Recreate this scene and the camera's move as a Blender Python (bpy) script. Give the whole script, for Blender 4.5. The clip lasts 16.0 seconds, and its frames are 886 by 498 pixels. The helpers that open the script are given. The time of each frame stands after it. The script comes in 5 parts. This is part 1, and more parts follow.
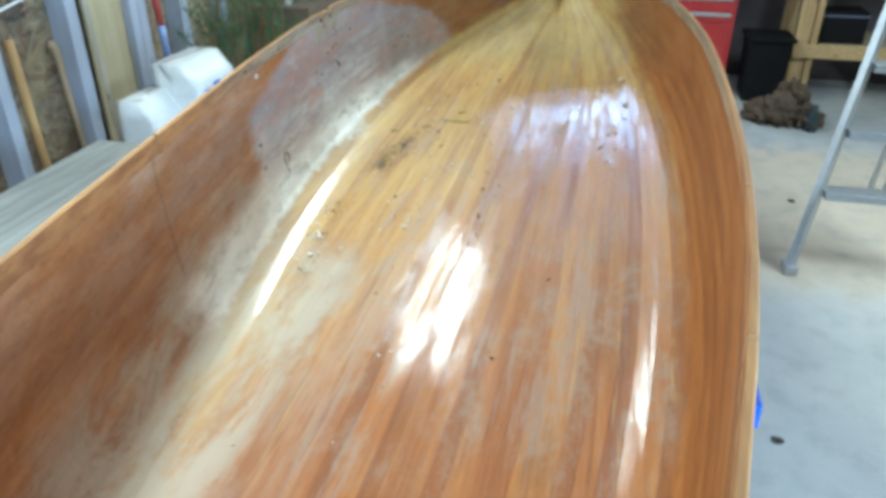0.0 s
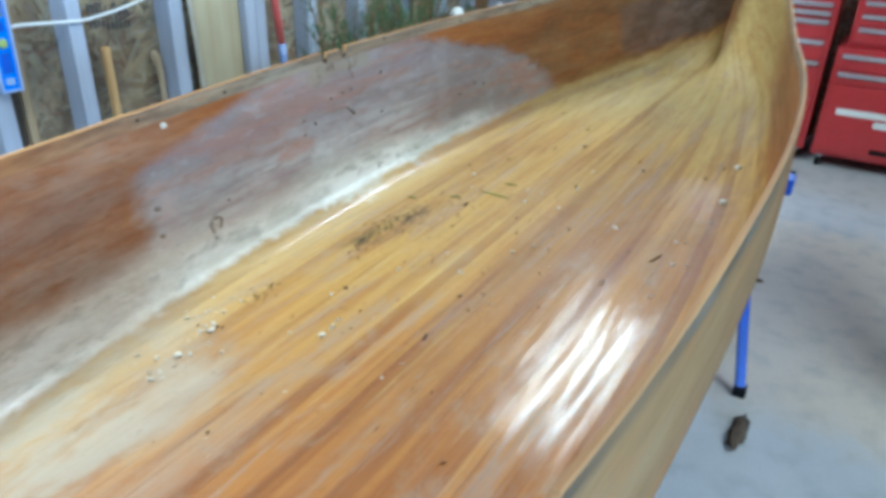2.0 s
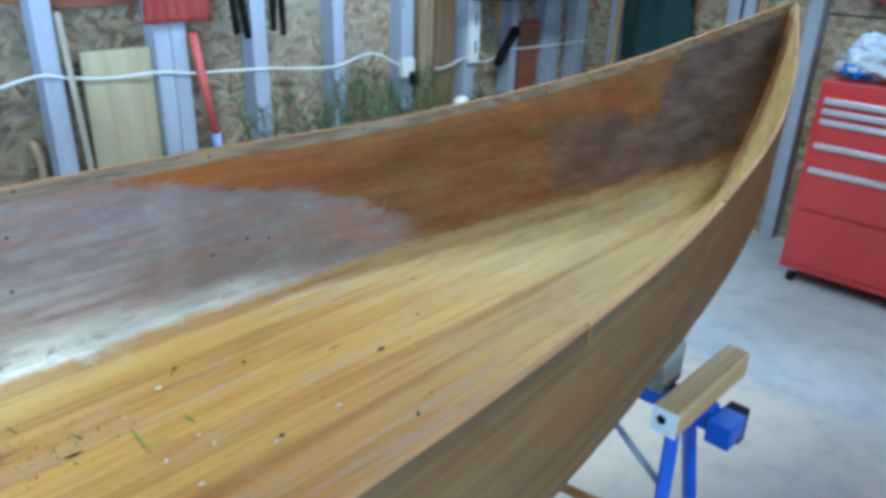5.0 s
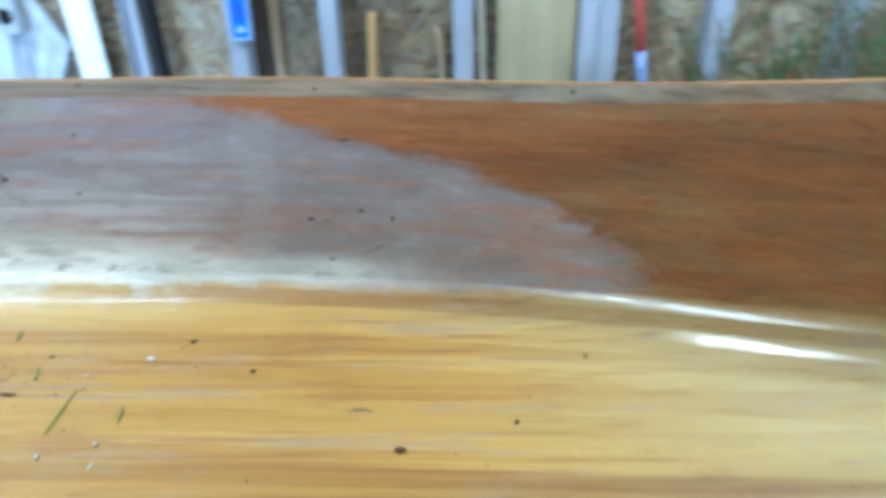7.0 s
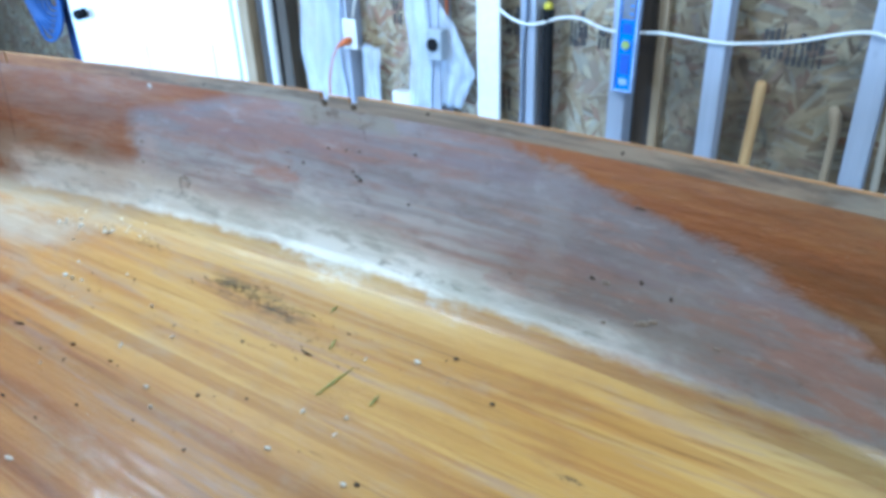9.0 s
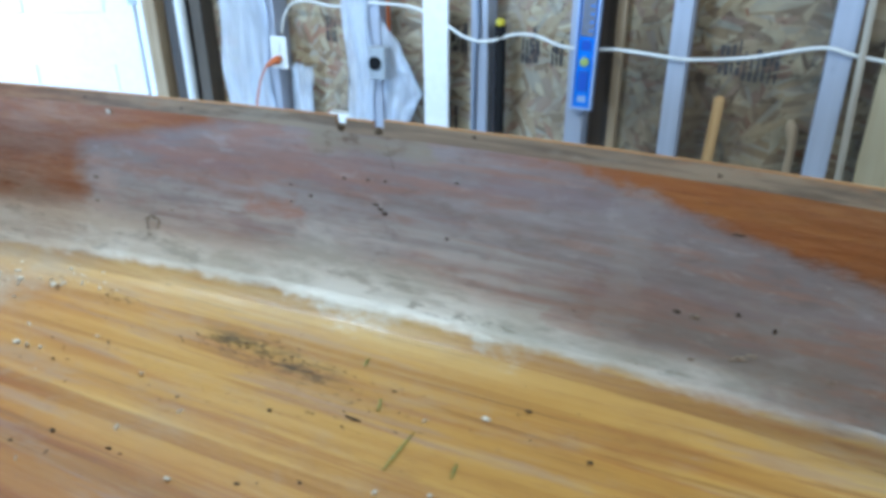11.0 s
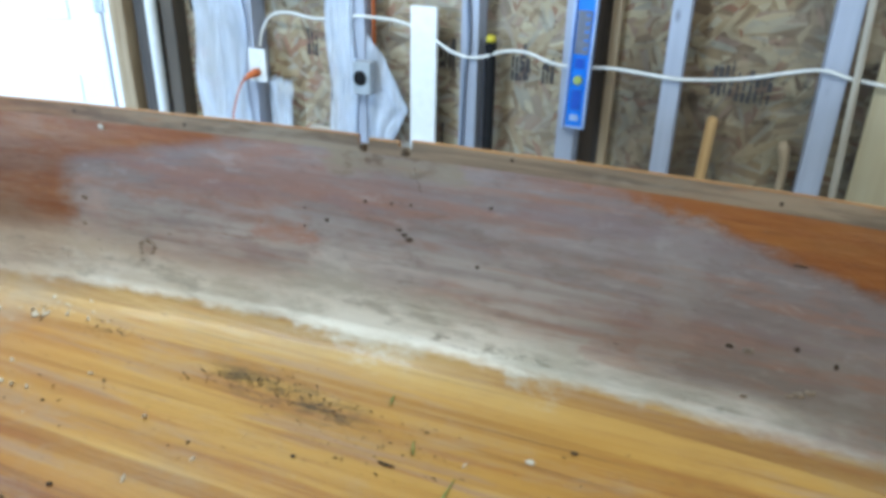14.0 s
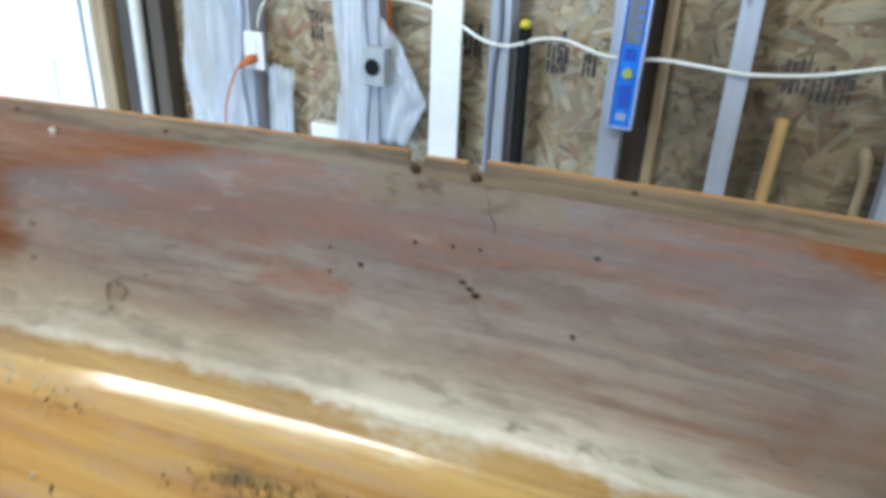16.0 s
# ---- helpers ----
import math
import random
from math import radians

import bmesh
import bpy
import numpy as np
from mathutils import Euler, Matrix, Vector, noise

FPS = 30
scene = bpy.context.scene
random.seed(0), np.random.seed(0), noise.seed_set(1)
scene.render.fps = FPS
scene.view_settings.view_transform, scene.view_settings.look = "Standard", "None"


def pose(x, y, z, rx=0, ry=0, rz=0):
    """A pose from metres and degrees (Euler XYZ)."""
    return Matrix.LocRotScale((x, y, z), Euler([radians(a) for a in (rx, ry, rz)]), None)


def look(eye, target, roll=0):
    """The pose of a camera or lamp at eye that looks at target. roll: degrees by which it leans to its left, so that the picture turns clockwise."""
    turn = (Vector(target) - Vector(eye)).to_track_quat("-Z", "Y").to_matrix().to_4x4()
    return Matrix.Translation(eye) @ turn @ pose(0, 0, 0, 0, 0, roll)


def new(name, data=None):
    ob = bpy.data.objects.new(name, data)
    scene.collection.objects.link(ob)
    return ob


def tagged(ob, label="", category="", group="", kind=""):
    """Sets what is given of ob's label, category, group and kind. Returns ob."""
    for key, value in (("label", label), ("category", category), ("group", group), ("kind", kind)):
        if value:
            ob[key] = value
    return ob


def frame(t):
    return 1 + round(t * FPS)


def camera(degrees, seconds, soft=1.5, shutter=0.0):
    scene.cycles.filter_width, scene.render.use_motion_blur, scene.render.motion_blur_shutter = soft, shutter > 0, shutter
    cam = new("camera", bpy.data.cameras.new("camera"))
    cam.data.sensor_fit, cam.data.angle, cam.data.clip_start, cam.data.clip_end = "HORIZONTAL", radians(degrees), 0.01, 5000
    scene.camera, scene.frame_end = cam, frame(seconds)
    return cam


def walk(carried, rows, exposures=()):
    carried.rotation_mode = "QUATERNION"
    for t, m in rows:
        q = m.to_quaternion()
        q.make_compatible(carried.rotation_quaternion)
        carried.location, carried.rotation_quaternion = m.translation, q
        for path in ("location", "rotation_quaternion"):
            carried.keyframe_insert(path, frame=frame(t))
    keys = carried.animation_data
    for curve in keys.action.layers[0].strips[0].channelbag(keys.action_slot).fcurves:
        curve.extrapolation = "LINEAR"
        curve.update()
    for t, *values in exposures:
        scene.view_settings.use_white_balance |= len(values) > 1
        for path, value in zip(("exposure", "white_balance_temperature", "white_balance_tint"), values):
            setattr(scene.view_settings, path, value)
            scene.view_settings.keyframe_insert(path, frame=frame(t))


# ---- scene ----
cam = camera(62.7, 16.0, soft=4.1, shutter=0.5)
METRES, EYE, TILT, LEAN, TURN = 4.4, 1.5, 0.0, 0.0, 12.6
ROWS = [
    (0.0, 0.0, 0.0, 0.0, 0.03, -28.79, -0.06),
    (0.5, 0.0048, 0.0044, -0.0, -0.17, -28.83, -0.1),
    (1.0, 0.0279, 0.0267, -0.0007, 3.66, -28.93, -0.58),
    (1.5, 0.0679, 0.057, -0.0022, 12.7, -26.07, -2.1),
    (2.0, 0.0942, 0.1119, -0.0053, 17.89, -27.16, -1.46),
    (2.5, 0.1018, 0.1654, -0.0006, 21.91, -30.67, -0.19),
    (3.0, 0.1471, 0.2028, 0.0145, 25.37, -24.61, -0.9),
    (3.5, 0.1949, 0.2393, 0.0201, 25.87, -22.16, -0.98),
    (6.0, 0.2197, 0.4604, 0.0005, 47.03, -27.56, 0.02),
    (6.5, 0.2144, 0.5278, -0.0036, 60.93, -30.25, 2.7),
    (7.0, 0.1919, 0.5754, -0.009, 79.89, -31.51, 1.38),
    (7.5, 0.1853, 0.5969, -0.0043, 99.46, -31.53, 0.06),
    (8.0, 0.1886, 0.608, -0.0014, 111.79, -29.14, 1.11),
    (10.5, 0.1796, 0.5725, -0.0123, 109.26, -23.94, 0.72),
    (11.0, 0.1762, 0.5369, -0.0119, 102.5, -25.84, 0.34),
    (11.5, 0.1772, 0.5272, -0.0126, 102.77, -25.32, 0.44),
    (12.0, 0.177, 0.523, -0.0141, 102.6, -25.43, -0.32),
    (12.5, 0.1756, 0.5153, -0.0153, 102.98, -25.98, -0.02),
    (13.0, 0.1724, 0.5106, -0.0164, 102.49, -25.92, -0.51),
    (13.5, 0.1709, 0.5098, -0.0169, 101.04, -25.84, -0.52),
    (14.0, 0.1646, 0.5073, -0.0146, 99.21, -24.72, -1.24),
    (14.5, 0.1324, 0.4834, -0.0178, 100.87, -22.71, -0.3),
    (15.0, 0.0741, 0.4607, -0.0301, 98.24, -23.24, 0.51),
    (15.5, 0.056, 0.4558, -0.0366, 96.56, -24.28, -0.61),
    (16.0, 0.0974, 0.473, -0.0283, 98.68, -25.59, -2.18),
]
EXPOSURES = [(0.0, 0.07, 5450, 0), (1.0, 0.06, 5250, -3), (1.5, 0.0, 5100, -1), (2.5, -0.03, 5400, 4), (3.0, -0.13, 4950, 3), (3.5, 0.02, 4850, 2), (6.0, 0.0, 4950, 2), (7.0, 0.25, 4950, 1), (8.0, 0.25, 4680, 3), (10.5, -0.33, 5080, 6), (12.5, -0.36, 5640, 6), (14.0, -0.32, 5750, 6), (15.0, -0.47, 6000, 7), (16.0, -0.35, 6250, 8)]
walk(cam, [(t, pose(0, 0, EYE, TILT, LEAN, TURN) @ pose(METRES * x, METRES * y, METRES * z, 90 + pitch, roll, yaw)) for t, x, y, z, yaw, pitch, roll in ROWS], EXPOSURES)

# ---- light ----
world = bpy.data.worlds.new("sky")
scene.world = world
world.use_nodes = True
_sky = world.node_tree.nodes.new("ShaderNodeTexSky")
_sky.sky_type, _sky.sun_disc, _sky.sun_elevation, _sky.sun_rotation = "NISHITA", False, radians(38), radians(200)
world.node_tree.links.new(_sky.outputs[0], world.node_tree.nodes["Background"].inputs[0])
world.node_tree.nodes["Background"].inputs[1].default_value = 0.12


def area_lamp(name, m, w, h, power, colour, spread=180):
    data = bpy.data.lights.new(name, "AREA")
    data.shape, data.size, data.size_y, data.energy, data.color = "RECTANGLE", w, h, power, colour
    data.spread = radians(spread)
    ob = new(name, data)
    ob.matrix_world = m
    return ob


# daylight through the open garage doorway in the side wall, the high window in the end wall, and the ceiling lights
area_lamp("daylight_door", look((3.18, -1.2, 1.12), (-1.7, 0.8, 0.95)), 1.6, 1.9, 128, (0.58, 0.77, 1.0), 72)
area_lamp("daylight_window", look((-0.33, 5.83, 1.93), (-0.33, 0.0, 1.6)), 1.0, 0.30, 24, (0.50, 0.66, 1.0))
area_lamp("tube_light", look((-0.8, 3.75, 2.40), (-0.8, 3.75, 0)), 0.20, 1.2, 42, (0.95, 1.0, 0.92))
area_lamp("tube_light_rear", look((-0.8, 0.85, 2.40), (-0.8, 0.85, 0)), 0.20, 1.2, 47, (0.95, 1.0, 0.95))
# fill lamp added on the bench side to brighten chests and hull
area_lamp("tube_light_side", look((1.9, 2.6, 2.40), (1.9, 2.6, 0)), 0.20, 1.2, 56, (0.92, 1.0, 0.96))


# ---- materials ----
class Nodes:
    """Short names for the nodes of one material."""

    def __init__(self, name, rough=0.6, metal=0.0, coat=0.0):
        self.m = bpy.data.materials.new(name)
        self.m.use_nodes = True
        self.t = self.m.node_tree
        self.b = self.t.nodes["Principled BSDF"]
        self.set(self.b.inputs["Roughness"], rough)
        self.set(self.b.inputs["Metallic"], metal)
        self.set(self.b.inputs["Coat Weight"], coat)
        self.pos = self.t.nodes.new("ShaderNodeNewGeometry").outputs["Position"]
        s = self.t.nodes.new("ShaderNodeSeparateXYZ")
        self.t.links.new(self.pos, s.inputs[0])
        self.x, self.y, self.z = s.outputs

    def set(self, socket, v):
        if hasattr(v, "links"):
            self.t.links.new(v, socket)
        elif isinstance(v, tuple) and len(v) == 3 and socket.type == "RGBA":
            socket.default_value = (*v, 1)
        else:
            socket.default_value = v

    def math(self, op, a, b=0.0, c=0.0):
        n = self.t.nodes.new("ShaderNodeMath")
        n.operation = op
        for i, v in enumerate((a, b, c)):
            self.set(n.inputs[i], v)
        return n.outputs[0]

    def step(self, lo, hi, v, a=0.0, b=1.0):
        n = self.t.nodes.new("ShaderNodeMapRange")
        n.interpolation_type = "SMOOTHSTEP"
        for key, q in (("Value", v), ("From Min", lo), ("From Max", hi), ("To Min", a), ("To Max", b)):
            self.set(n.inputs[key], q)
        return n.outputs[0]

    def line(self, v, *pts):
        """A broken line through (v, height) points."""
        out = pts[0][1]
        for (a, p), (b, q) in zip(pts, pts[1:]):
            n = self.t.nodes.new("ShaderNodeMapRange")
            for key, w in (("Value", v), ("From Min", a), ("From Max", b), ("To Min", 0.0), ("To Max", q - p)):
                self.set(n.inputs[key], w)
            out = self.math("ADD", out, n.outputs[0])
        return out

    def within(self, v, lo, hi, edge):
        """1 between lo and hi, with edges that wide."""
        return self.math("MULTIPLY", self.step(lo - edge, lo + edge, v), self.step(hi + edge, hi - edge, v))

    def mix(self, f, a, b, kind="MIX"):
        n = self.t.nodes.new("ShaderNodeMix")
        n.data_type, n.blend_type = "RGBA", kind
        self.set(n.inputs[0], f)
        self.set(n.inputs[6], a)
        self.set(n.inputs[7], b)
        return n.outputs[2]

    def vec(self, scale, turn=(0, 0, 0), v=None):
        v = v or self.pos
        for key, value in (("Rotation", turn), ("Scale", scale)):
            if key == "Rotation" and not any(turn):
                continue
            n = self.t.nodes.new("ShaderNodeMapping")
            self.set(n.inputs[0], v)
            n.inputs[key].default_value = value
            v = n.outputs[0]
        return v

    def noise(self, scale, detail=3.0, rough=0.55, turn=(0, 0, 0), seed=0.0, warp=0.0):
        n = self.t.nodes.new("ShaderNodeTexNoise")
        n.noise_dimensions = "4D"
        self.set(n.inputs["Vector"], self.vec(scale if isinstance(scale, tuple) else (scale,) * 3, turn))
        self.set(n.inputs["W"], seed)
        n.inputs["Scale"].default_value, n.inputs["Detail"].default_value = 1.0, detail
        n.inputs["Roughness"].default_value, n.inputs["Distortion"].default_value = rough, warp
        return n.outputs[0]

    def cells(self, scale, turn=(0, 0, 0), out="Color", feature="F1"):
        n = self.t.nodes.new("ShaderNodeTexVoronoi")
        n.feature = feature
        self.set(n.inputs["Vector"], self.vec(scale, turn))
        n.inputs["Scale"].default_value = 1.0
        return n.outputs[out]

    def ramp(self, f, *stops):
        n = self.t.nodes.new("ShaderNodeValToRGB")
        self.set(n.inputs[0], f)
        while len(n.color_ramp.elements) < len(stops):
            n.color_ramp.elements.new(0.5)
        for e, (p, c) in zip(n.color_ramp.elements, stops):
            e.position, e.color = p, (*c, 1)
        return n.outputs[0]

    def rand(self):
        return self.t.nodes.new("ShaderNodeObjectInfo").outputs["Random"]

    def bump(self, height, strength=0.3, dist=0.002):
        n = self.t.nodes.new("ShaderNodeBump")
        n.inputs["Strength"].default_value, n.inputs["Distance"].default_value = strength, dist
        self.set(n.inputs["Height"], height)
        self.set(self.b.inputs["Normal"], n.outputs[0])
        return n.outputs[0]

    def done(self, colour, rough=None):
        self.set(self.b.inputs["Base Color"], colour)
        if rough is not None:
            self.set(self.b.inputs["Roughness"], rough)
        return self.m


def plain(name, c, c2=None, scale=30.0, rough=0.5, metal=0.0, coat=0.0, relief=0.15, big=3.0):
    """A surface of one kind: two tints mixed at two scales, uneven gloss, fine relief."""
    n = Nodes(name, rough, metal, coat)
    c2 = c2 or tuple(v * 0.7 for v in c)
    fine, wide = n.noise(scale, 4), n.noise(big, 3, seed=3.0)
    f = n.step(0.3, 0.7, n.math("ADD", n.math("MULTIPLY", fine, 0.5), n.math("MULTIPLY", wide, 0.5)))
    n.bump(fine, relief, 0.001)
    return n.done(n.mix(f, c2, c), n.math("MULTIPLY_ADD", wide, 0.25, rough - 0.12))


def timber(name, c, c2, along="z", rough=0.7, grain=1.0):
    """Sawn wood with grain along one axis, knots and grey weathering."""
    n = Nodes(name, rough)
    s = {"x": (3, 70, 70), "y": (70, 3, 70), "z": (70, 70, 3)}[along]
    g = n.noise(tuple(v * grain for v in s), 4, 0.6, seed=n.math("MULTIPLY", n.rand(), 20.0))
    w = n.noise(2.2, 3, seed=n.math("MULTIPLY", n.rand(), 9.0))
    knot = n.step(0.09, 0.02, n.cells((7, 7, 3.1) if along == "z" else (3.1, 7, 7), out="Distance"))
    col = n.mix(n.step(0.3, 0.7, g), c2, c)
    col = n.mix(n.math("MULTIPLY", n.step(0.4, 0.7, w), 0.4), col, tuple(v * 0.6 for v in c2))
    col = n.mix(n.math("MULTIPLY", knot, 0.7), col, tuple(v * 0.35 for v in c2))
    n.bump(g, 0.3, 0.001)
    return n.done(col)


def strip_outside(name):
    """Outside of the hull: dull brown cedar with rubbed orange patches and a black, split top edge."""
    n = Nodes(name, 0.55)
    n.b.inputs["Specular IOR Level"].default_value = 0.12
    seed = n.math("MULTIPLY", n.rand(), 40.0)
    fine = n.noise((90, 2.2, 90), 4, 0.6, seed=seed)
    blot = n.noise((6, 2.6, 6), 5, 0.65, seed=5.0, warp=0.6)
    wide = n.noise((5, 1.6, 5), 4, 0.6, seed=1.0)
    tint = n.math("MULTIPLY_ADD", n.rand(), 0.25, n.math("MULTIPLY", n.noise((14, 0.9, 14), 3, 0.6, seed=seed), 0.75))
    wood = n.ramp(tint, (0.25, (0.100, 0.053, 0.020)), (0.5, (0.151, 0.085, 0.033)), (0.75, (0.200, 0.121, 0.051)))
    wood = n.mix(n.step(0.4, 0.7, fine, 0.0, 0.35), wood, (0.072, 0.039, 0.018))
    wood = n.mix(n.step(0.50, 0.64, blot, 0.0, 0.55), wood, (0.176, 0.076, 0.024))
    wood = n.mix(n.step(0.5, 0.7, wide, 0.0, 0.3), wood, (0.163, 0.121, 0.066))
    lip = n.line(n.y, (0.9, 1.104), (1.4, 1.097), (1.9, 1.094), (2.4, 1.081), (2.9, 1.071), (3.45, 1.13))
    edge = n.step(-0.006, 0.010, n.math("SUBTRACT", n.math("MULTIPLY_ADD", n.math("SUBTRACT", blot, 0.5), 0.06, n.z), lip))
    edge = n.math("MULTIPLY", edge, n.step(3.1, 2.6, n.y))
    wood = n.mix(n.math("MULTIPLY", edge, n.step(0.38, 0.58, wide, 0.35, 0.95)), wood, n.mix(n.step(0.35, 0.65, blot), (0.022, 0.020, 0.016), (0.092, 0.082, 0.064)))
    n.bump(n.math("ADD", fine, n.math("MULTIPLY", blot, 1.5)), 0.3, 0.0015)
    return n.done(wood, n.step(0.3, 0.7, wide, 0.45, 0.65))


def strip_inside(name):
    """Inside of the hull: cedar under old resin, tinted strip by strip, with a greyed, chalky and stained side."""
    n = Nodes(name, 0.45, 0.0, 0.5)
    n.b.inputs["Specular IOR Level"].default_value = 0.22
    mul, add, sub, madd = (lambda p, q: n.math("MULTIPLY", p, q)), (lambda p, q: n.math("ADD", p, q)), (lambda p, q: n.math("SUBTRACT", p, q)), (lambda p, q, c: n.math("MULTIPLY_ADD", p, q, c))
    r = n.rand()
    seed = mul(r, 40.0)
    fine = n.noise((110, 2.2, 110), 4, 0.65, seed=seed)
    long = n.noise((22, 0.8, 22), 4, 0.65, seed=2.0)
    mid = n.noise((48, 1.5, 48), 5, 0.7, seed=seed)
    wide = n.noise((5, 1.6, 5), 4, 0.6, seed=1.0)
    blot = n.noise((9, 4.0, 9), 5, 0.65, seed=5.0, warp=0.6)
    patch = n.noise((14, 4.0, 14), 6, 0.72, seed=17.0, warp=0.5)
    small = n.noise((46, 24, 46), 5, 0.66, seed=8.0)
    grit = n.noise((120, 60, 120), 3, 0.6, seed=9.0)
    streak = n.noise((38, 1.0, 38), 5, 0.72, seed=71.0)
    nb, nw, ns = sub(blot, 0.5), sub(wide, 0.5), sub(small, 0.5)
    yy = madd(nb, 0.50, n.y)
    ys = madd(ns, 0.09, madd(nb, 0.10, n.y))
    # height over the turn of the bilge, which climbs towards the bow
    climb = add(n.line(n.y, (2.4, 0.0), (2.85, 0.017), (3.23, 0.036), (3.49, 0.054), (3.70, 0.092), (3.9, 0.135)), n.line(n.y, (0.2, 0.03), (0.9, 0.0)))
    zc = sub(n.z, climb)
    zz = madd(nb, 0.05, zc)
    zs = add(madd(nb, 0.022, zc), mul(ns, 0.022))
    base = n.step(n.line(n.y, (2.4, 0.840), (3.2, 0.852)), n.line(n.y, (2.4, 0.816), (3.2, 0.790)), zs)
    far = n.step(-0.30, -0.36, n.x)
    # the wood, strip by strip
    tint = mul(sub(r, 0.5), n.step(0.87, 0.79, zc, 0.12, 0.22))
    tint = add(tint, add(madd(long, 0.55, 0.02), mul(mid, 0.41)))
    red = n.ramp(tint, (0.28, (0.15, 0.045, 0.012)), (0.5, (0.29, 0.098, 0.022)), (0.7, (0.42, 0.175, 0.042)))
    red = n.mix(mul(n.step(2.3, 2.9, n.y), n.step(0.36, 0.62, n.noise((13, 1.3, 13), 5, 0.7, seed=171.0), 0.30, 0.92)), red, n.ramp(tint, (0.28, (0.11, 0.055, 0.022)), (0.72, (0.28, 0.16, 0.07))))
    gold = n.ramp(tint, (0.28, (0.20, 0.078, 0.018)), (0.5, (0.375, 0.20, 0.042)), (0.74, (0.50, 0.315, 0.08)))
    pale = n.ramp(tint, (0.28, (0.25, 0.15, 0.048)), (0.5, (0.365, 0.255, 0.095)), (0.75, (0.46, 0.355, 0.16)))
    # dull, half-greyed wood on the aft part of the far side
    dull = mul(mul(n.step(1.55, 1.15, ys), far), n.step(0.40, 0.62, patch, 0.25, 0.85))
    red = n.mix(mul(dull, n.step(0.5, 1.0, n.y, 0.5, 1.0)), red, n.ramp(tint, (0.3, (0.20, 0.105, 0.062)), (0.7, (0.41, 0.275, 0.19))))
    ruddy = mul(n.step(-0.42, -0.12, madd(nw, 0.35, n.x)), n.step(2.55, 1.9, yy))
    golden = mul(n.step(0.7, 1.7, yy), madd(ruddy, -0.6, 1.0))
    # the near side of the bow is paler
    red = n.mix(mul(n.step(3.0, 3.5, n.y), n.step(-0.25, -0.20, n.x)), red, pale)
    wood = n.mix(mul(base, golden), red, gold)
    bow = mul(base, n.step(2.45, 3.2, madd(nw, 0.9, n.y)))
    wood = n.mix(bow, wood, pale)
    # highlight along the turn of the far bilge, painted as straw-pale lengths
    bilge_sheen = mul(mul(n.within(madd(ns, 0.012, zc), 0.782, 0.812, 0.008), far), n.step(0.36, 0.56, n.noise((20, 1.4, 20), 4, 0.7, seed=161.0), 0.25, 0.9))
    # redder lengths, violet-grey worn lengths, straw-pale lengths, thin dark grain
    wood = n.mix(mul(n.step(0.52, 0.62, streak), madd(bow, -0.25, 0.48)), wood, (0.25, 0.085, 0.024))
    wood = n.mix(mul(n.step(0.47, 0.37, n.noise((24, 1.5, 24), 5, 0.72, seed=77.0)), mul(base, 0.55)), wood, (0.30, 0.205, 0.15))
    wood = n.mix(mul(n.step(0.60, 0.68, n.noise((62, 0.8, 62), 4, 0.7, seed=79.0)), mul(base, 0.34)), wood, (0.56, 0.39, 0.14))
    wood = n.mix(n.step(0.55, 0.70, fine, 0.0, 0.5), wood, (0.13, 0.05, 0.018))
    wood = n.mix(n.step(0.50, 0.72, n.noise((9, 3.2, 9), 6, 0.72, seed=83.0), 0.0, 0.55), wood, (0.21, 0.09, 0.03))
    # the bilge highlight goes into the wood colour here
    wood = n.mix(mul(bilge_sheen, n.step(2.25, 2.0, yy, 0.12, 0.62)), wood, (0.50, 0.37, 0.165))
    # worn, greyed resin on the floor
    worn_or_shade = mul(n.step(0.50, 0.66, add(n.noise((8, 3.2, 8), 6, 0.74, seed=31.0, warp=0.5), n.step(1.75, 1.25, n.y, 0.0, 0.05))), base)
    worn_or_shade = mul(worn_or_shade, n.step(0.38, 0.58, small, 0.35, 1.0))
    wood = n.mix(mul(worn_or_shade, n.step(1.75, 1.35, n.y, 0.36, 0.55)), wood, n.mix(n.step(1.8, 1.3, n.y), (0.33, 0.26, 0.18), (0.31, 0.235, 0.165)))
    # greyed, rough-sanded area of the far side, with the edges of old cloth
    top = n.line(ys, (1.2, 1.0), (1.28, 1.036), (1.6, 1.096), (1.75, 1.115), (2.12, 1.115), (2.20, 1.102), (2.42, 1.050), (2.61, 1.012), (2.76, 0.965), (2.86, 0.905), (2.92, 0.86))
    soft = n.noise((8, 1.9, 8), 6, 0.64, seed=101.0, warp=0.3)
    zg = add(madd(sub(soft, 0.5), 0.06, n.z), mul(ns, 0.04))
    grey = mul(n.step(1.235, 1.30, ys), n.step(2.94, 2.82, ys))
    grey = mul(grey, n.step(0.016, -0.016, sub(zg, top)))
    grey = mul(mul(grey, n.step(0.806, 0.824, zs)), far)
    thin = n.noise((46, 1.5, 46), 4, 0.6, seed=103.0)
    gcol = n.mix(n.step(0.35, 0.65, soft), (0.24, 0.20, 0.182), (0.37, 0.325, 0.30))
    # paler lower down and aft, darker towards the bow
    pallor = mul(n.step(1.05, 0.86, madd(sub(patch, 0.5), 0.20, zc)), n.step(2.45, 1.9, ys, 0.18, 0.88))
    gcol = n.mix(pallor, gcol, n.mix(n.step(0.4, 0.62, patch), (0.53, 0.505, 0.455), (0.68, 0.65, 0.59)))
    gcol = n.mix(mul(n.step(2.20, 2.42, ys), 0.38), gcol, (0.185, 0.155, 0.14))
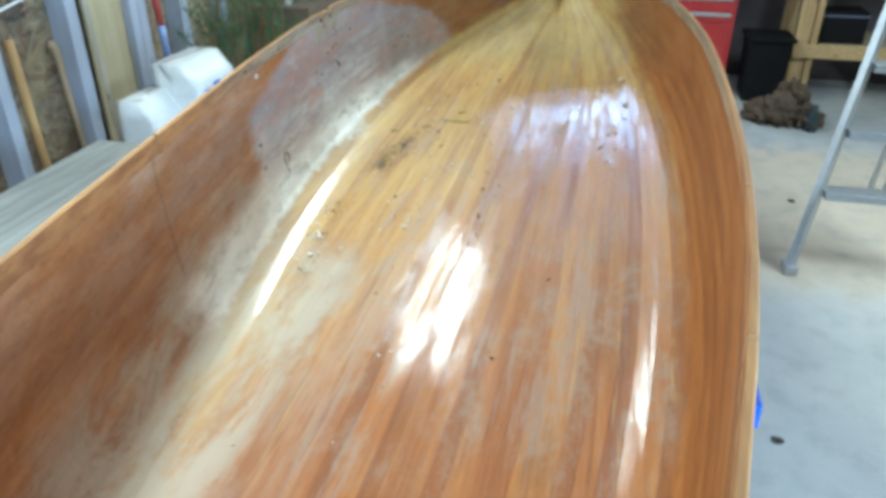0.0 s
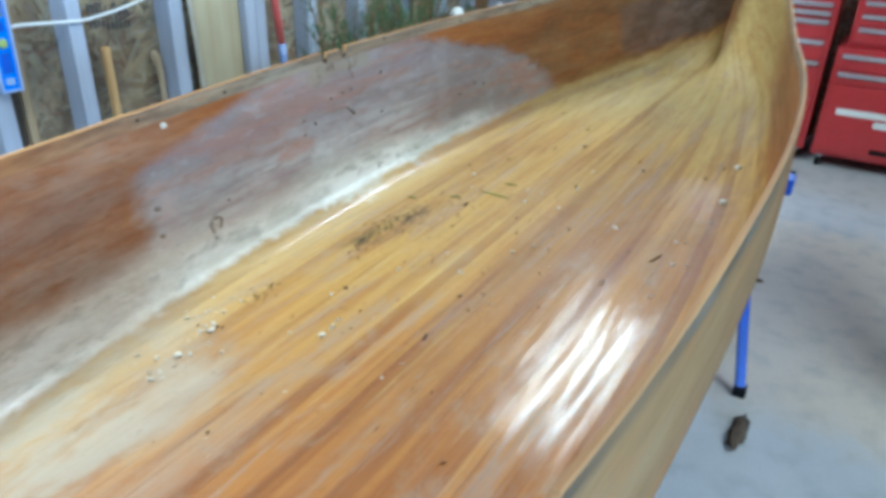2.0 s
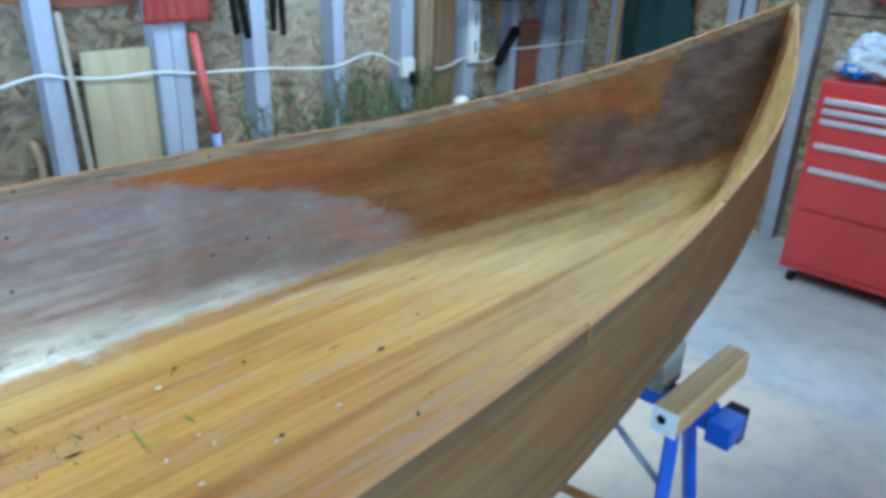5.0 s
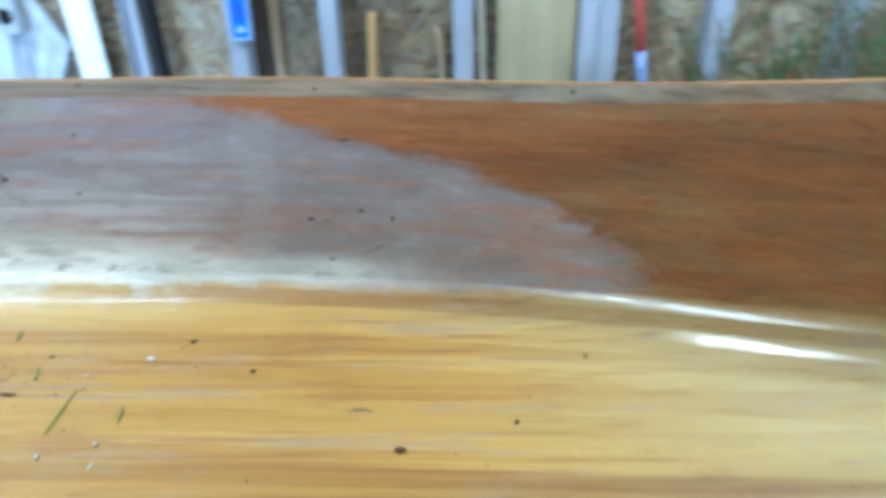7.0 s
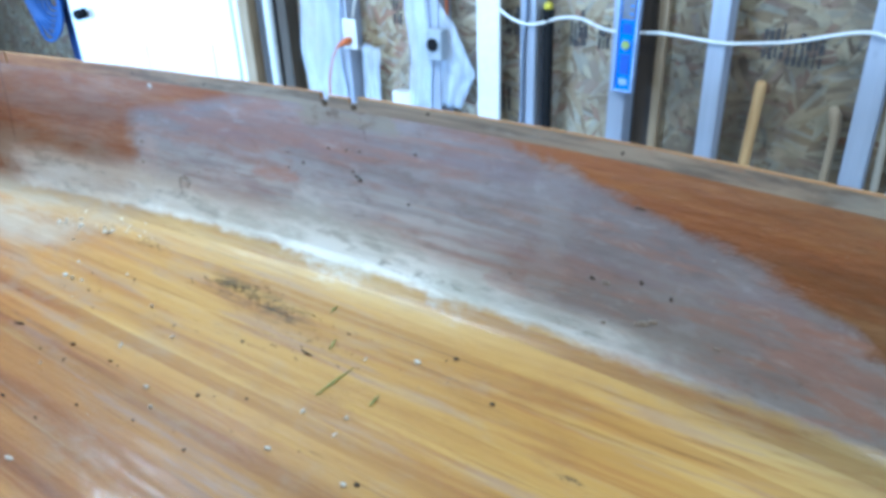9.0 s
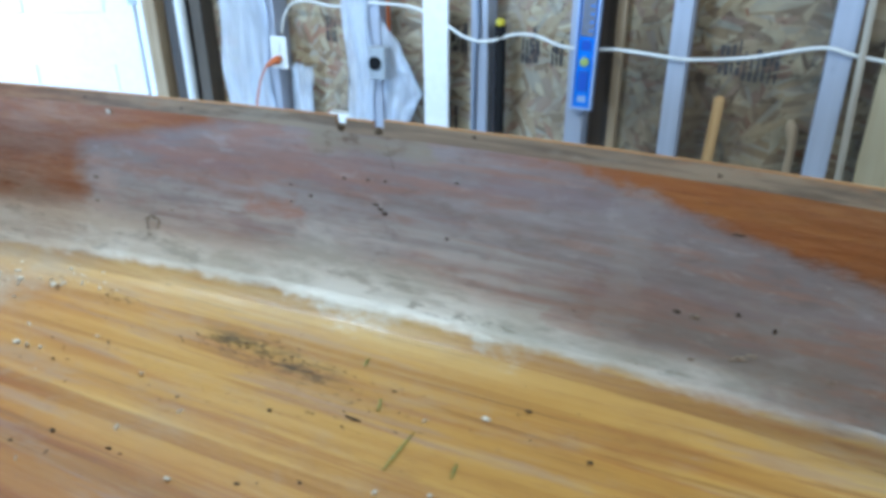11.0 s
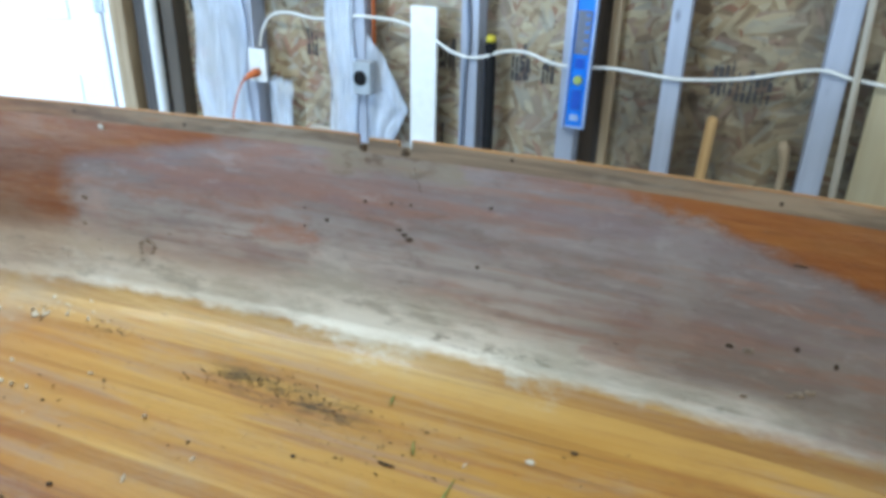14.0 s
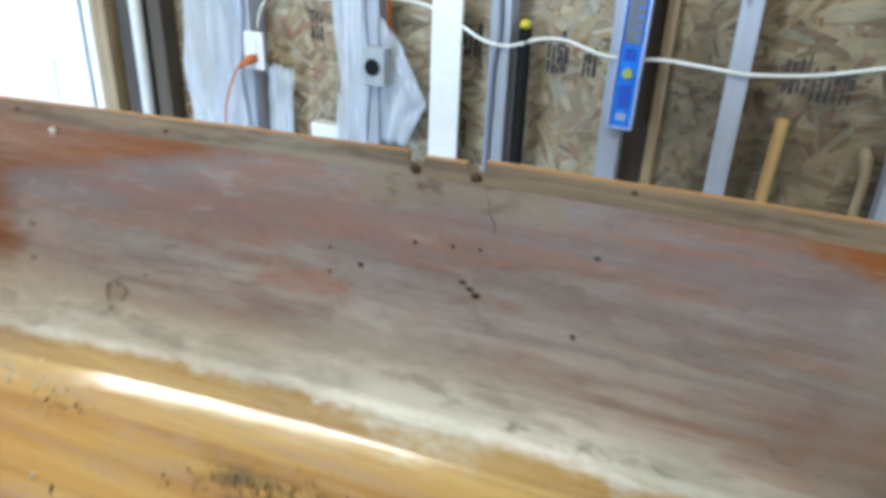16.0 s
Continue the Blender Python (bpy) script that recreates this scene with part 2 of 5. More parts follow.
    # red-brown wood showing through, violet and olive streaks, fine broken marks
    warm = n.noise((15, 1.7, 15), 6, 0.68, seed=21.0, warp=0.4)
    gcol = n.mix(n.step(0.49, 0.60, warm, 0.0, 0.62), gcol, (0.36, 0.185, 0.125))
    gcol = n.mix(n.step(0.47, 0.37, warm, 0.0, 0.42), gcol, (0.20, 0.165, 0.16))
    gcol = n.mix(n.step(0.47, 0.66, thin, 0.0, 0.32), gcol, (0.17, 0.13, 0.115))
    gcol = n.mix(n.step(0.55, 0.64, n.noise((34, 1.3, 34), 5, 0.7, seed=141.0), 0.0, 0.42), gcol, (0.38, 0.18, 0.10))
    gcol = n.mix(n.step(0.48, 0.38, n.noise((16, 3.0, 16), 5, 0.68, seed=143.0), 0.0, 0.4), gcol, (0.25, 0.185, 0.19))
    mottle = n.noise((40, 15, 40), 6, 0.72, seed=131.0, warp=0.5)
    gcol = n.mix(n.step(0.54, 0.66, mottle, 0.0, 0.36), gcol, (0.165, 0.13, 0.105))
    gcol = n.mix(n.step(0.46, 0.34, mottle, 0.0, 0.28), gcol, (0.50, 0.455, 0.41))
    wood = n.mix(mul(grey, n.step(0.3, 0.55, small, 0.84, 0.98)), wood, gcol)
    # patches of old cloth left in the resin: stretch along the side, heights, tint, strength
    for y0, y1, z0, z1, tone, k in ((1.765, 1.99, 1.068, 1.12, (0.30, 0.25, 0.165), 0.9), (1.735, 1.80, 0.81, 0.935, (0.64, 0.625, 0.565), 0.9), (1.80, 1.96, 0.80, 0.885, (0.58, 0.575, 0.515), 0.75),
                                    (2.11, 2.20, 0.80, 0.865, (0.46, 0.46, 0.40), 0.85), (2.29, 2.345, 0.82, 1.08, (0.37, 0.34, 0.30), 0.42), (2.345, 2.62, 0.845, 0.93, (0.24, 0.215, 0.185), 0.45),
                                    (1.29, 1.345, 0.88, 1.00, (0.50, 0.39, 0.335), 0.85), (1.63, 1.745, 0.942, 0.966, (0.42, 0.185, 0.105), 0.85), (1.30, 1.75, 0.905, 0.935, (0.36, 0.20, 0.15), 0.32)):
        cover = mul(n.within(madd(ns, 0.03, ys), y0, y1, 0.013), n.within(madd(ns, 0.02, zg), z0, z1, 0.011))
        wood = n.mix(mul(mul(cover, far), n.step(0.34, 0.60, patch, k * 0.2, k * 0.9)), wood, tone)
    # chalky bloom along the turn of the bilge, and dust further aft
    crest = n.line(ys, (0.85, 0.905), (1.25, 0.902), (1.6, 0.872), (1.8, 0.895), (2.0, 0.878), (2.3, 0.85))
    bloom = mul(n.step(0.804, 0.820, zs), n.step(0.028, -0.030, sub(madd(sub(patch, 0.5), 0.06, zz), crest)))
    bilge = mul(mul(bloom, far), mul(n.step(0.78, 0.94, yy), n.step(2.70, 2.35, yy)))
    chalk = n.mix(n.step(0.40, 0.60, patch), n.mix(n.step(1.8, 1.3, n.y), (0.52, 0.505, 0.43), (0.68, 0.63, 0.53)), (0.80, 0.775, 0.70))
    chalk = n.mix(n.step(0.52, 0.64, n.noise((30, 7, 30), 5, 0.7, seed=151.0), 0.0, 0.55), chalk, (0.30, 0.285, 0.225))
    wood = n.mix(mul(bilge, n.step(0.30, 0.60, soft, 0.62, 0.95)), wood, chalk)
    dust_or_light = mul(mul(n.step(1.32, 1.05, yy), n.step(-0.38, -0.46, n.x)), n.step(0.98, 0.88, zz))
    wood = n.mix(mul(dust_or_light, mul(n.step(0.42, 0.58, patch, 0.10, 0.75), madd(bilge, -0.8, 1.0))), wood, (0.40, 0.335, 0.25))
    # crusted line along the lower edge of the grey, an upright seam aft
    crust = mul(mul(n.within(zs, 0.824, 0.834, 0.004), far), mul(n.within(n.y, 1.93, 2.42, 0.04), n.step(0.52, 0.60, mottle)))
    wood = n.mix(mul(crust, 0.7), wood, (0.14, 0.12, 0.075))
    seam = mul(mul(n.within(madd(ns, 0.008, n.y), 0.853, 0.860, 0.003), far), n.step(0.90, 0.94, n.z))
    wood = n.mix(mul(seam, 0.45), wood, (0.10, 0.055, 0.03))
    # wine-dark stain on the far side of the bow, with a block of bare red wood left in it
    dark = mul(n.step(3.27, 3.35, ys), n.step(0.822, 0.862, zz))
    dark = mul(dark, n.step(-0.25, -0.27, n.x))
    roof = n.line(n.y, (3.3, 1.062), (3.55, 1.10), (3.59, 1.062), (3.66, 1.080), (3.71, 1.215), (3.85, 1.34))
    dark = mul(dark, n.step(0.022, -0.022, sub(zg, roof)))
    wood = n.mix(mul(dark, mul(n.line(n.y, (3.3, 0.62), (3.55, 0.82), (3.75, 1.0)), n.step(0.3, 0.7, mid, 0.78, 0.97))), wood, n.mix(n.step(0.35, 0.65, long), (0.066, 0.050, 0.047), (0.14, 0.108, 0.10)))
    # smear of dirt along the far bilge, black water stains, rubbed grit
    sx = n.math("ABSOLUTE", add(madd(nb, 0.05, n.x), madd(n.y, -0.10, 0.715)))
    smear = mul(n.step(0.042, 0.004, sx), n.within(n.y, 1.66, 1.92, 0.05))
    smear = mul(smear, n.step(0.41, 0.58, n.noise((60, 22, 60), 5, 0.72, seed=91.0)))
    wood = n.mix(mul(smear, mul(base, 0.85)), wood, (0.06, 0.04, 0.018))
    spot = mul(n.step(0.66, 0.73, n.noise((26, 7, 26), 5, 0.7, seed=44.0)), 0.7)
    wood = n.mix(spot, wood, (0.05, 0.03, 0.018))
    # brown rot round the notches of the far rim
    rot = mul(mul(n.step(1.77, 1.83, ys), n.step(1.97, 1.92, ys)), mul(n.step(1.045, 1.10, zg), far))
    wood = n.mix(mul(rot, n.step(0.46, 0.62, small, 0.05, 0.8)), wood, (0.11, 0.055, 0.028))
    wood = n.mix(n.step(0.66, 0.76, grit, 0.0, 0.5), wood, (0.07, 0.05, 0.03))
    wood = n.mix(n.step(0.30, 0.22, grit, 0.0, 0.35), wood, (0.58, 0.54, 0.46))
    ripple = n.noise((75, 9, 75), 4, 0.65, seed=19.0)
    height = add(mul(fine, 0.35), add(mul(small, 1.5), add(mul(blot, 1.3), add(mul(streak, 2.0), mul(ripple, 1.5)))))
    n.bump(mul(height, mul(madd(grey, -0.6, 1.0), madd(bow, -0.55, 1.0))), 0.55, 0.0026)
    gloss = mul(n.step(0.40, 0.60, n.noise((70, 4.0, 70), 5, 0.7, seed=61.0), 0.75, 0.12), n.step(0.36, 0.56, n.noise((16, 6.0, 16), 4, 0.7, seed=63.0), 0.45, 1.0))
    # resin pooled in the turn of the far bilge
    pool = mul(mul(n.within(madd(ns, 0.006, zc), 0.784, 0.804, 0.006), far), mul(n.step(0.38, 0.54, streak, 0.25, 1.0), n.step(1.22, 1.42, n.y, 0.45, 1.0)))
    n.set(n.b.inputs["Coat Weight"], mul(n.math("MAXIMUM", gloss, n.math("MAXIMUM", pool, mul(bow, 0.95))), madd(base, 0.90, 0.10)))
    n.set(n.b.inputs["Coat Roughness"], add(n.step(0.35, 0.7, small, 0.11, 0.22), mul(grey, 0.14)))
    return n.done(wood, add(n.step(0.3, 0.7, blot, 0.42, 0.55), mul(n.math("MAXIMUM", grey, worn_or_shade), 0.1)))


def sheer_material(name):
    """Inner face of the rim: orange-brown aft, greyed and patchy amidships."""
    n = Nodes(name, 0.7)
    grain, wide = n.noise((60, 2.0, 60), 5, 0.68, seed=3.0), n.noise((14, 3.0, 14), 5, 0.7, seed=4.0, warp=0.4)
    grey = n.mix(n.step(0.35, 0.65, grain), (0.14, 0.10, 0.062), (0.33, 0.24, 0.145))
    grey = n.mix(n.step(0.54, 0.66, wide, 0.0, 0.6), grey, (0.30, 0.13, 0.045))
    grey = n.mix(n.step(0.46, 0.34, wide, 0.0, 0.5), grey, (0.36, 0.315, 0.23))
    fresh = n.mix(n.step(0.35, 0.65, grain), (0.20, 0.075, 0.022), (0.36, 0.16, 0.05))
    n.bump(grain, 0.3, 0.001)
    return n.done(n.mix(n.step(0.95, 1.5, n.math("MULTIPLY_ADD", n.math("SUBTRACT", wide, 0.5), 0.4, n.y)), fresh, grey))


def osb_material(name):
    """Oriented strand board: long flakes in mixed tans, some grey and reddish, with glue-dark gaps."""
    n = Nodes(name, 0.75)
    flakes = [n.cells((20, 13, 58), (turn, 0.1, 0.2)) for turn in (0.25, 1.2, 2.2, 2.9)]
    pick = n.t.nodes.new("ShaderNodeSeparateColor")
    n.set(pick.inputs[0], n.cells((16, 17, 17)))
    f = n.mix(n.step(0.49, 0.51, pick.outputs[0]), n.mix(n.step(0.49, 0.51, pick.outputs[1]), flakes[0], flakes[1]), n.mix(n.step(0.49, 0.51, pick.outputs[2]), flakes[2], flakes[3]))
    sep = n.t.nodes.new("ShaderNodeSeparateColor")
    n.set(sep.inputs[0], f)
    col = n.ramp(sep.outputs[0], (0.0, (0.13, 0.075, 0.033)), (0.3, (0.34, 0.235, 0.115)), (0.55, (0.53, 0.44, 0.27)), (0.78, (0.35, 0.32, 0.25)), (0.97, (0.27, 0.105, 0.045)))
    col = n.mix(n.step(0.32, 0.62, n.noise(1.6, 3, seed=9.0), 0.0, 0.5), col, n.mix(sep.outputs[1], (0.16, 0.145, 0.12), (0.42, 0.385, 0.32)))
    col = n.mix(n.step(0.57, 0.68, n.noise(34, 4, 0.65, seed=12.0), 0.0, 0.75), col, (0.075, 0.05, 0.026))
    # shade of the bays between the taller studs, multiplied into a greyer board
    bay_shade = n.math("MULTIPLY", n.step(1.93, 1.97, n.y), n.step(3.3, 3.2, n.y))
    worn_or_shade = n.mix(n.step(0.35, 0.65, n.noise(7, 4, seed=15.0)), (0.36, 0.35, 0.34), (0.72, 0.70, 0.66))
    col = n.mix(bay_shade, col, n.mix(1.0, col, worn_or_shade, "MULTIPLY"))
    col = n.mix(n.step(0.35, 0.7, n.noise(9, 4, 0.6, seed=16.0), 0.0, 0.35), col, (0.22, 0.15, 0.085))
    n.bump(sep.outputs[2], 0.4, 0.002)
    return n.done(col)


def concrete_material(name):
    n = Nodes(name, 0.55)
    a, b, c = n.noise(1.3, 4, seed=1.0), n.noise(9, 5, seed=2.0), n.noise(140, 3, seed=3.0)
    col = n.mix(n.step(0.35, 0.65, a), (0.41, 0.42, 0.43), (0.52, 0.515, 0.50))
    # warm lit area over the middle of the slab, painted in as tan
    dust_or_light = n.math("MULTIPLY", n.step(2.75, 3.05, n.math("MULTIPLY_ADD", b, 0.5, n.y)), n.step(4.65, 4.35, n.math("MULTIPLY_ADD", b, 0.5, n.y)))
    col = n.mix(n.math("MULTIPLY", dust_or_light, 0.85), col, (0.60, 0.50, 0.38))
    col = n.mix(n.step(0.45, 0.7, b, 0.0, 0.4), col, (0.29, 0.295, 0.29))
    col = n.mix(n.step(0.5, 0.75, c, 0.0, 0.3), col, (0.18, 0.18, 0.17))
    n.bump(n.math("ADD", c, b), 0.15, 0.001)
    return n.done(col, n.step(0.3, 0.7, b, 0.42, 0.65))


STRIP_IN, STRIP_OUT = strip_inside("cedar_inside"), strip_outside("cedar_outside")
OSB, CONCRETE = osb_material("strand_board"), concrete_material("concrete")
STUD = timber("grey_stud", (0.40, 0.43, 0.505), (0.345, 0.37, 0.44), grain=0.6)
STUD_TAN = timber("tan_stud", (0.40, 0.30, 0.18), (0.25, 0.17, 0.09))
PINE = timber("pine", (0.58, 0.42, 0.22), (0.44, 0.28, 0.12), "y")
PINE_UP = timber("pine_upright", (0.58, 0.42, 0.22), (0.44, 0.28, 0.12), "z")
PLY = timber("plywood", (0.50, 0.43, 0.275), (0.41, 0.335, 0.20), "z", grain=0.35)
HANDLE = timber("turned_handle", (0.56, 0.36, 0.15), (0.42, 0.24, 0.09), "z")
RIM = timber("bare_rim", (0.37, 0.195, 0.066), (0.24, 0.112, 0.038), "y", grain=0.5)
SHEER = sheer_material("sheer_band")
BROWN = timber("red_brown_board", (0.28, 0.10, 0.045), (0.16, 0.06, 0.03), "y")
GREYWOOD = timber("weathered_plank", (0.42, 0.42, 0.38), (0.26, 0.25, 0.22), "y")
WHITE = plain("white_paint", (0.80, 0.80, 0.78), (0.70, 0.70, 0.68), 40, 0.4)
DOORWHITE = plain("white_door_paint", (0.84, 0.85, 0.86), (0.76, 0.77, 0.78), 40, 0.4)
PLASTIC_W = plain("white_plastic", (0.78, 0.78, 0.75), (0.66, 0.66, 0.63), 30, 0.35)
POLY = plain("poly_sheet", (0.88, 0.93, 1.0), (0.76, 0.84, 0.98), 14, 0.22, relief=0.1)
_film = POLY.node_tree.nodes.new("ShaderNodeTexNoise")
_film.inputs["Scale"].default_value, _film.inputs["Detail"].default_value, _film.inputs["Distortion"].default_value = 1.0, 4.0, 0.5
_fold = POLY.node_tree.nodes.new("ShaderNodeMapping")
_fold.inputs["Scale"].default_value = (13, 13, 3.5)
POLY.node_tree.links.new(POLY.node_tree.nodes.new("ShaderNodeNewGeometry").outputs["Position"], _fold.inputs[0])
POLY.node_tree.links.new(_fold.outputs[0], _film.inputs["Vector"])
_span = POLY.node_tree.nodes.new("ShaderNodeMapRange")
_span.inputs["From Min"].default_value, _span.inputs["From Max"].default_value = 0.36, 0.60
_span.inputs["To Min"].default_value, _span.inputs["To Max"].default_value = 0.50, 0.90
POLY.node_tree.links.new(_film.outputs[0], _span.inputs["Value"])
POLY.node_tree.links.new(_span.outputs[0], POLY.node_tree.nodes["Principled BSDF"].inputs["Alpha"])
BLACK = plain("black_plastic", (0.012, 0.012, 0.013), (0.007, 0.007, 0.008), 40, 0.7)
BLACK.node_tree.nodes["Principled BSDF"].inputs["Specular IOR Level"].default_value = 0.12
BLUE = plain("blue_enamel", (0.02, 0.10, 0.55), (0.015, 0.07, 0.42), 30, 0.35)
LEVELBLUE = plain("level_blue", (0.02, 0.22, 0.80), (0.015, 0.17, 0.68), 30, 0.35)
LEVELEDGE = plain("level_edge", (0.42, 0.52, 0.75), (0.32, 0.42, 0.66), 30, 0.35, 0.3)
RED = plain("red_enamel", (0.50, 0.032, 0.036), (0.40, 0.024, 0.028), 25, 0.32, coat=0.3, relief=0.05)
REDPLASTIC = plain("red_plastic", (0.58, 0.11, 0.09), (0.48, 0.08, 0.07), 25, 0.45)
CHROME = plain("brushed_metal", (0.72, 0.73, 0.75), (0.55, 0.56, 0.58), 60, 0.3, 0.9)
ALU = plain("dull_aluminium", (0.55, 0.57, 0.60), (0.42, 0.44, 0.47), 50, 0.42, 0.75)
YELLOW = plain("yellow_cap", (0.65, 0.55, 0.03), (0.5, 0.42, 0.03), 40, 0.5)
GREENVIAL = plain("green_vial", (0.38, 0.46, 0.14), (0.32, 0.40, 0.12), 40, 0.15)
ORANGE = plain("orange_cord", (0.62, 0.16, 0.03), (0.5, 0.12, 0.03), 40, 0.5)
INK = plain("stamp_ink", (0.035, 0.033, 0.035), (0.07, 0.06, 0.055), 120, 0.8)
NEEDLE = plain("green_needles", (0.06, 0.15, 0.045), (0.025, 0.075, 0.022), 60, 0.55)
TEAL = plain("dark_teal_cloth", (0.012, 0.045, 0.042), (0.008, 0.022, 0.024), 60, 0.85, relief=0.5)
BLUECLOTH = plain("blue_hose", (0.10, 0.20, 0.50), (0.06, 0.13, 0.36), 40, 0.45)
DARK = plain("dark_recess", (0.03, 0.026, 0.03), (0.02, 0.018, 0.02), 20, 0.8)
BURLAP = plain("brown_rags", (0.13, 0.085, 0.05), (0.05, 0.035, 0.025), 26, 0.9, relief=0.6)
BLOCKWALL = plain("dark_panel", (0.13, 0.115, 0.125), (0.075, 0.068, 0.075), 9, 0.85, relief=0.4)
CEILING = plain("ceiling_board", (0.62, 0.60, 0.56), (0.52, 0.50, 0.46), 8, 0.8)
DIRT = plain("dry_dirt", (0.07, 0.045, 0.022), (0.025, 0.017, 0.01), 200, 0.95)
FLAKE = plain("pale_flake", (0.62, 0.58, 0.48), (0.45, 0.41, 0.33), 200, 0.8)
SCAB = plain("putty_scab", (0.40, 0.34, 0.27), (0.14, 0.10, 0.07), 160, 0.85)
GRASS = plain("dry_grass", (0.28, 0.30, 0.08), (0.18, 0.20, 0.05), 120, 0.8)
CLOUDBAG = plain("cloudy_film", (0.62, 0.66, 0.70), (0.40, 0.46, 0.55), 14, 0.2, relief=0.5)


# ---- building helpers ----
def at_world(ob):
    p = Vector((0, 0, 0))
    while ob:
        p += ob.location
        ob = ob.parent
    return p


def mesh_of(name, bm, mats, smooth=False, origin=None):
    me = bpy.data.meshes.new(name)
    if origin is not None:
        bmesh.ops.translate(bm, verts=bm.verts, vec=-Vector(origin))
    bm.to_mesh(me)
    bm.free()
    for m in mats if isinstance(mats, (list, tuple)) else [mats]:
        me.materials.append(m)
    if smooth:
        me.shade_smooth()
    return me


def thing(name, loc, label, category, group="", kind=""):
    ob = new(name)
    ob.location = loc
    return tagged(ob, label, category, group, kind)


def part(name, bm, material, parent, label="", smooth=False):
    """Link a bmesh, given in world places, as one mesh object under a thing or part."""
    ob = new(name, mesh_of(name, bm, material, smooth, at_world(parent)))
    ob.parent = parent
    return tagged(ob, label)


def single(name, bm, material, label, category, group="", kind="", smooth=False):
    """A thing of one mesh, with its origin at the middle of its base."""
    co = [v.co.copy() for v in bm.verts]
    o = Vector(((min(c.x for c in co) + max(c.x for c in co)) / 2, (min(c.y for c in co) + max(c.y for c in co)) / 2, min(c.z for c in co)))
    ob = new(name, mesh_of(name, bm, material, smooth, o))
    ob.location = o
    return tagged(ob, label, category, group, kind)


def box(x0, x1, y0, y1, z0, z1, bev=0.003, bm=None):
    bm = bm or bmesh.new()
    m = Matrix.Translation(((x0 + x1) / 2, (y0 + y1) / 2, (z0 + z1) / 2)) @ Matrix.Diagonal((x1 - x0, y1 - y0, z1 - z0, 1))
    v = bmesh.ops.create_cube(bm, size=1, matrix=m)["verts"]
    if bev:
        edges = {e for q in v for e in q.link_edges}
        bmesh.ops.bevel(bm, geom=list(edges), offset=bev, segments=2, affect="EDGES", profile=0.6)
    return bm


def tube(points, radius, sides=10, bm=None, caps=True):
    """A round bar along points; radius is a number or one for each point."""
    bm = bm or bmesh.new()
    pts = [Vector(p) for p in points]
    rs = radius if isinstance(radius, (list, tuple)) else [radius] * len(pts)
    rings, side = [], None
    for i, p in enumerate(pts):
        d = (pts[min(i + 1, len(pts) - 1)] - pts[max(i - 1, 0)]).normalized()
        if side is None:
            side = d.orthogonal().normalized()
        side = (side - d * side.dot(d)).normalized()
        up = d.cross(side)
        rings.append([bm.verts.new(p + (side * math.cos(a) + up * math.sin(a)) * rs[i]) for a in (math.tau * k / sides for k in range(sides))])
    for a, b in zip(rings, rings[1:]):
        for k in range(sides):
            f = bm.faces.new((a[k], a[(k + 1) % sides], b[(k + 1) % sides], b[k]))
            f.smooth = True
    if caps:
        bm.faces.new(rings[0][::-1])
        bm.faces.new(rings[-1])
    return bm


def beam(a, b, w, h, bev=0.003, spin=0.0, bm=None):
    """A square bar from a to b."""
    a, b = Vector(a), Vector(b)
    bm = bm or bmesh.new()
    d = b - a
    m = Matrix.Translation((a + b) / 2) @ d.to_track_quat("Z", "Y").to_matrix().to_4x4() @ Matrix.Rotation(spin, 4, "Z") @ Matrix.Diagonal((w, h, d.length, 1))
    v = bmesh.ops.create_cube(bm, size=1, matrix=m)["verts"]
    if bev:
        bmesh.ops.bevel(bm, geom=list({e for q in v for e in q.link_edges}), offset=bev, segments=2, affect="EDGES")
    return bm


def sheet(nu, nv, place, thick=0.0):
    """A grid whose corners place(u, v) gives, with thickness."""
    bm = bmesh.new()
    vs = [[bm.verts.new(place(i / nu, j / nv)) for j in range(nv + 1)] for i in range(nu + 1)]
    for i in range(nu):
        for j in range(nv):
            bm.faces.new((vs[i][j], vs[i + 1][j], vs[i + 1][j + 1], vs[i][j + 1])).smooth = True
    if thick:
        bmesh.ops.solidify(bm, geom=bm.faces[:], thickness=thick)
    return bm


def lump(centre, size, rough=0.3, scale=4.0, sub=3, seed=0.0):
    """A crumpled closed shape."""
    bm = bmesh.new()
    bmesh.ops.create_icosphere(bm, subdivisions=sub, radius=1)
    c = Vector(centre)
    for v in bm.verts:
        k = 1 + rough * noise.noise(v.co * scale + Vector((seed, 0, 0))) + rough * 0.5 * noise.noise(v.co * scale * 2.7 + Vector((0, seed, 0)))
        v.co = Vector((v.co.x * size[0], v.co.y * size[1], v.co.z * size[2])) * k + c
    for f in bm.faces:
        f.smooth = True
    return bm


def smooth01(a, b, v):
    t = min(max((v - a) / (b - a), 0), 1)
    return t * t * (3 - 2 * t)


# ---- the setting ----
WX, FX, NY, SY, EX, TOP = -2.19, -2.10, 5.85, -3.0, 3.2, 2.5   # board face, stud face, far wall, rear wall, side wall, ceiling

floor = single("floor", box(WX - 0.15, EX + 0.15, SY - 0.15, NY + 0.15, -0.12, 0.0, 0), CONCRETE, "grey concrete garage floor with a tan patch of light in its colour", "floor", kind="structure")
ceiling = single("ceiling", box(WX - 0.15, EX + 0.15, SY - 0.15, NY + 0.15, TOP, TOP + 0.1, 0), CEILING, "pale board ceiling of the garage", "ceiling", kind="structure")
bm = box(WX - 0.12, WX, 0.03, NY, 0, TOP, 0)
box(WX - 0.12, WX, SY, -0.92, 0, TOP, 0, bm)
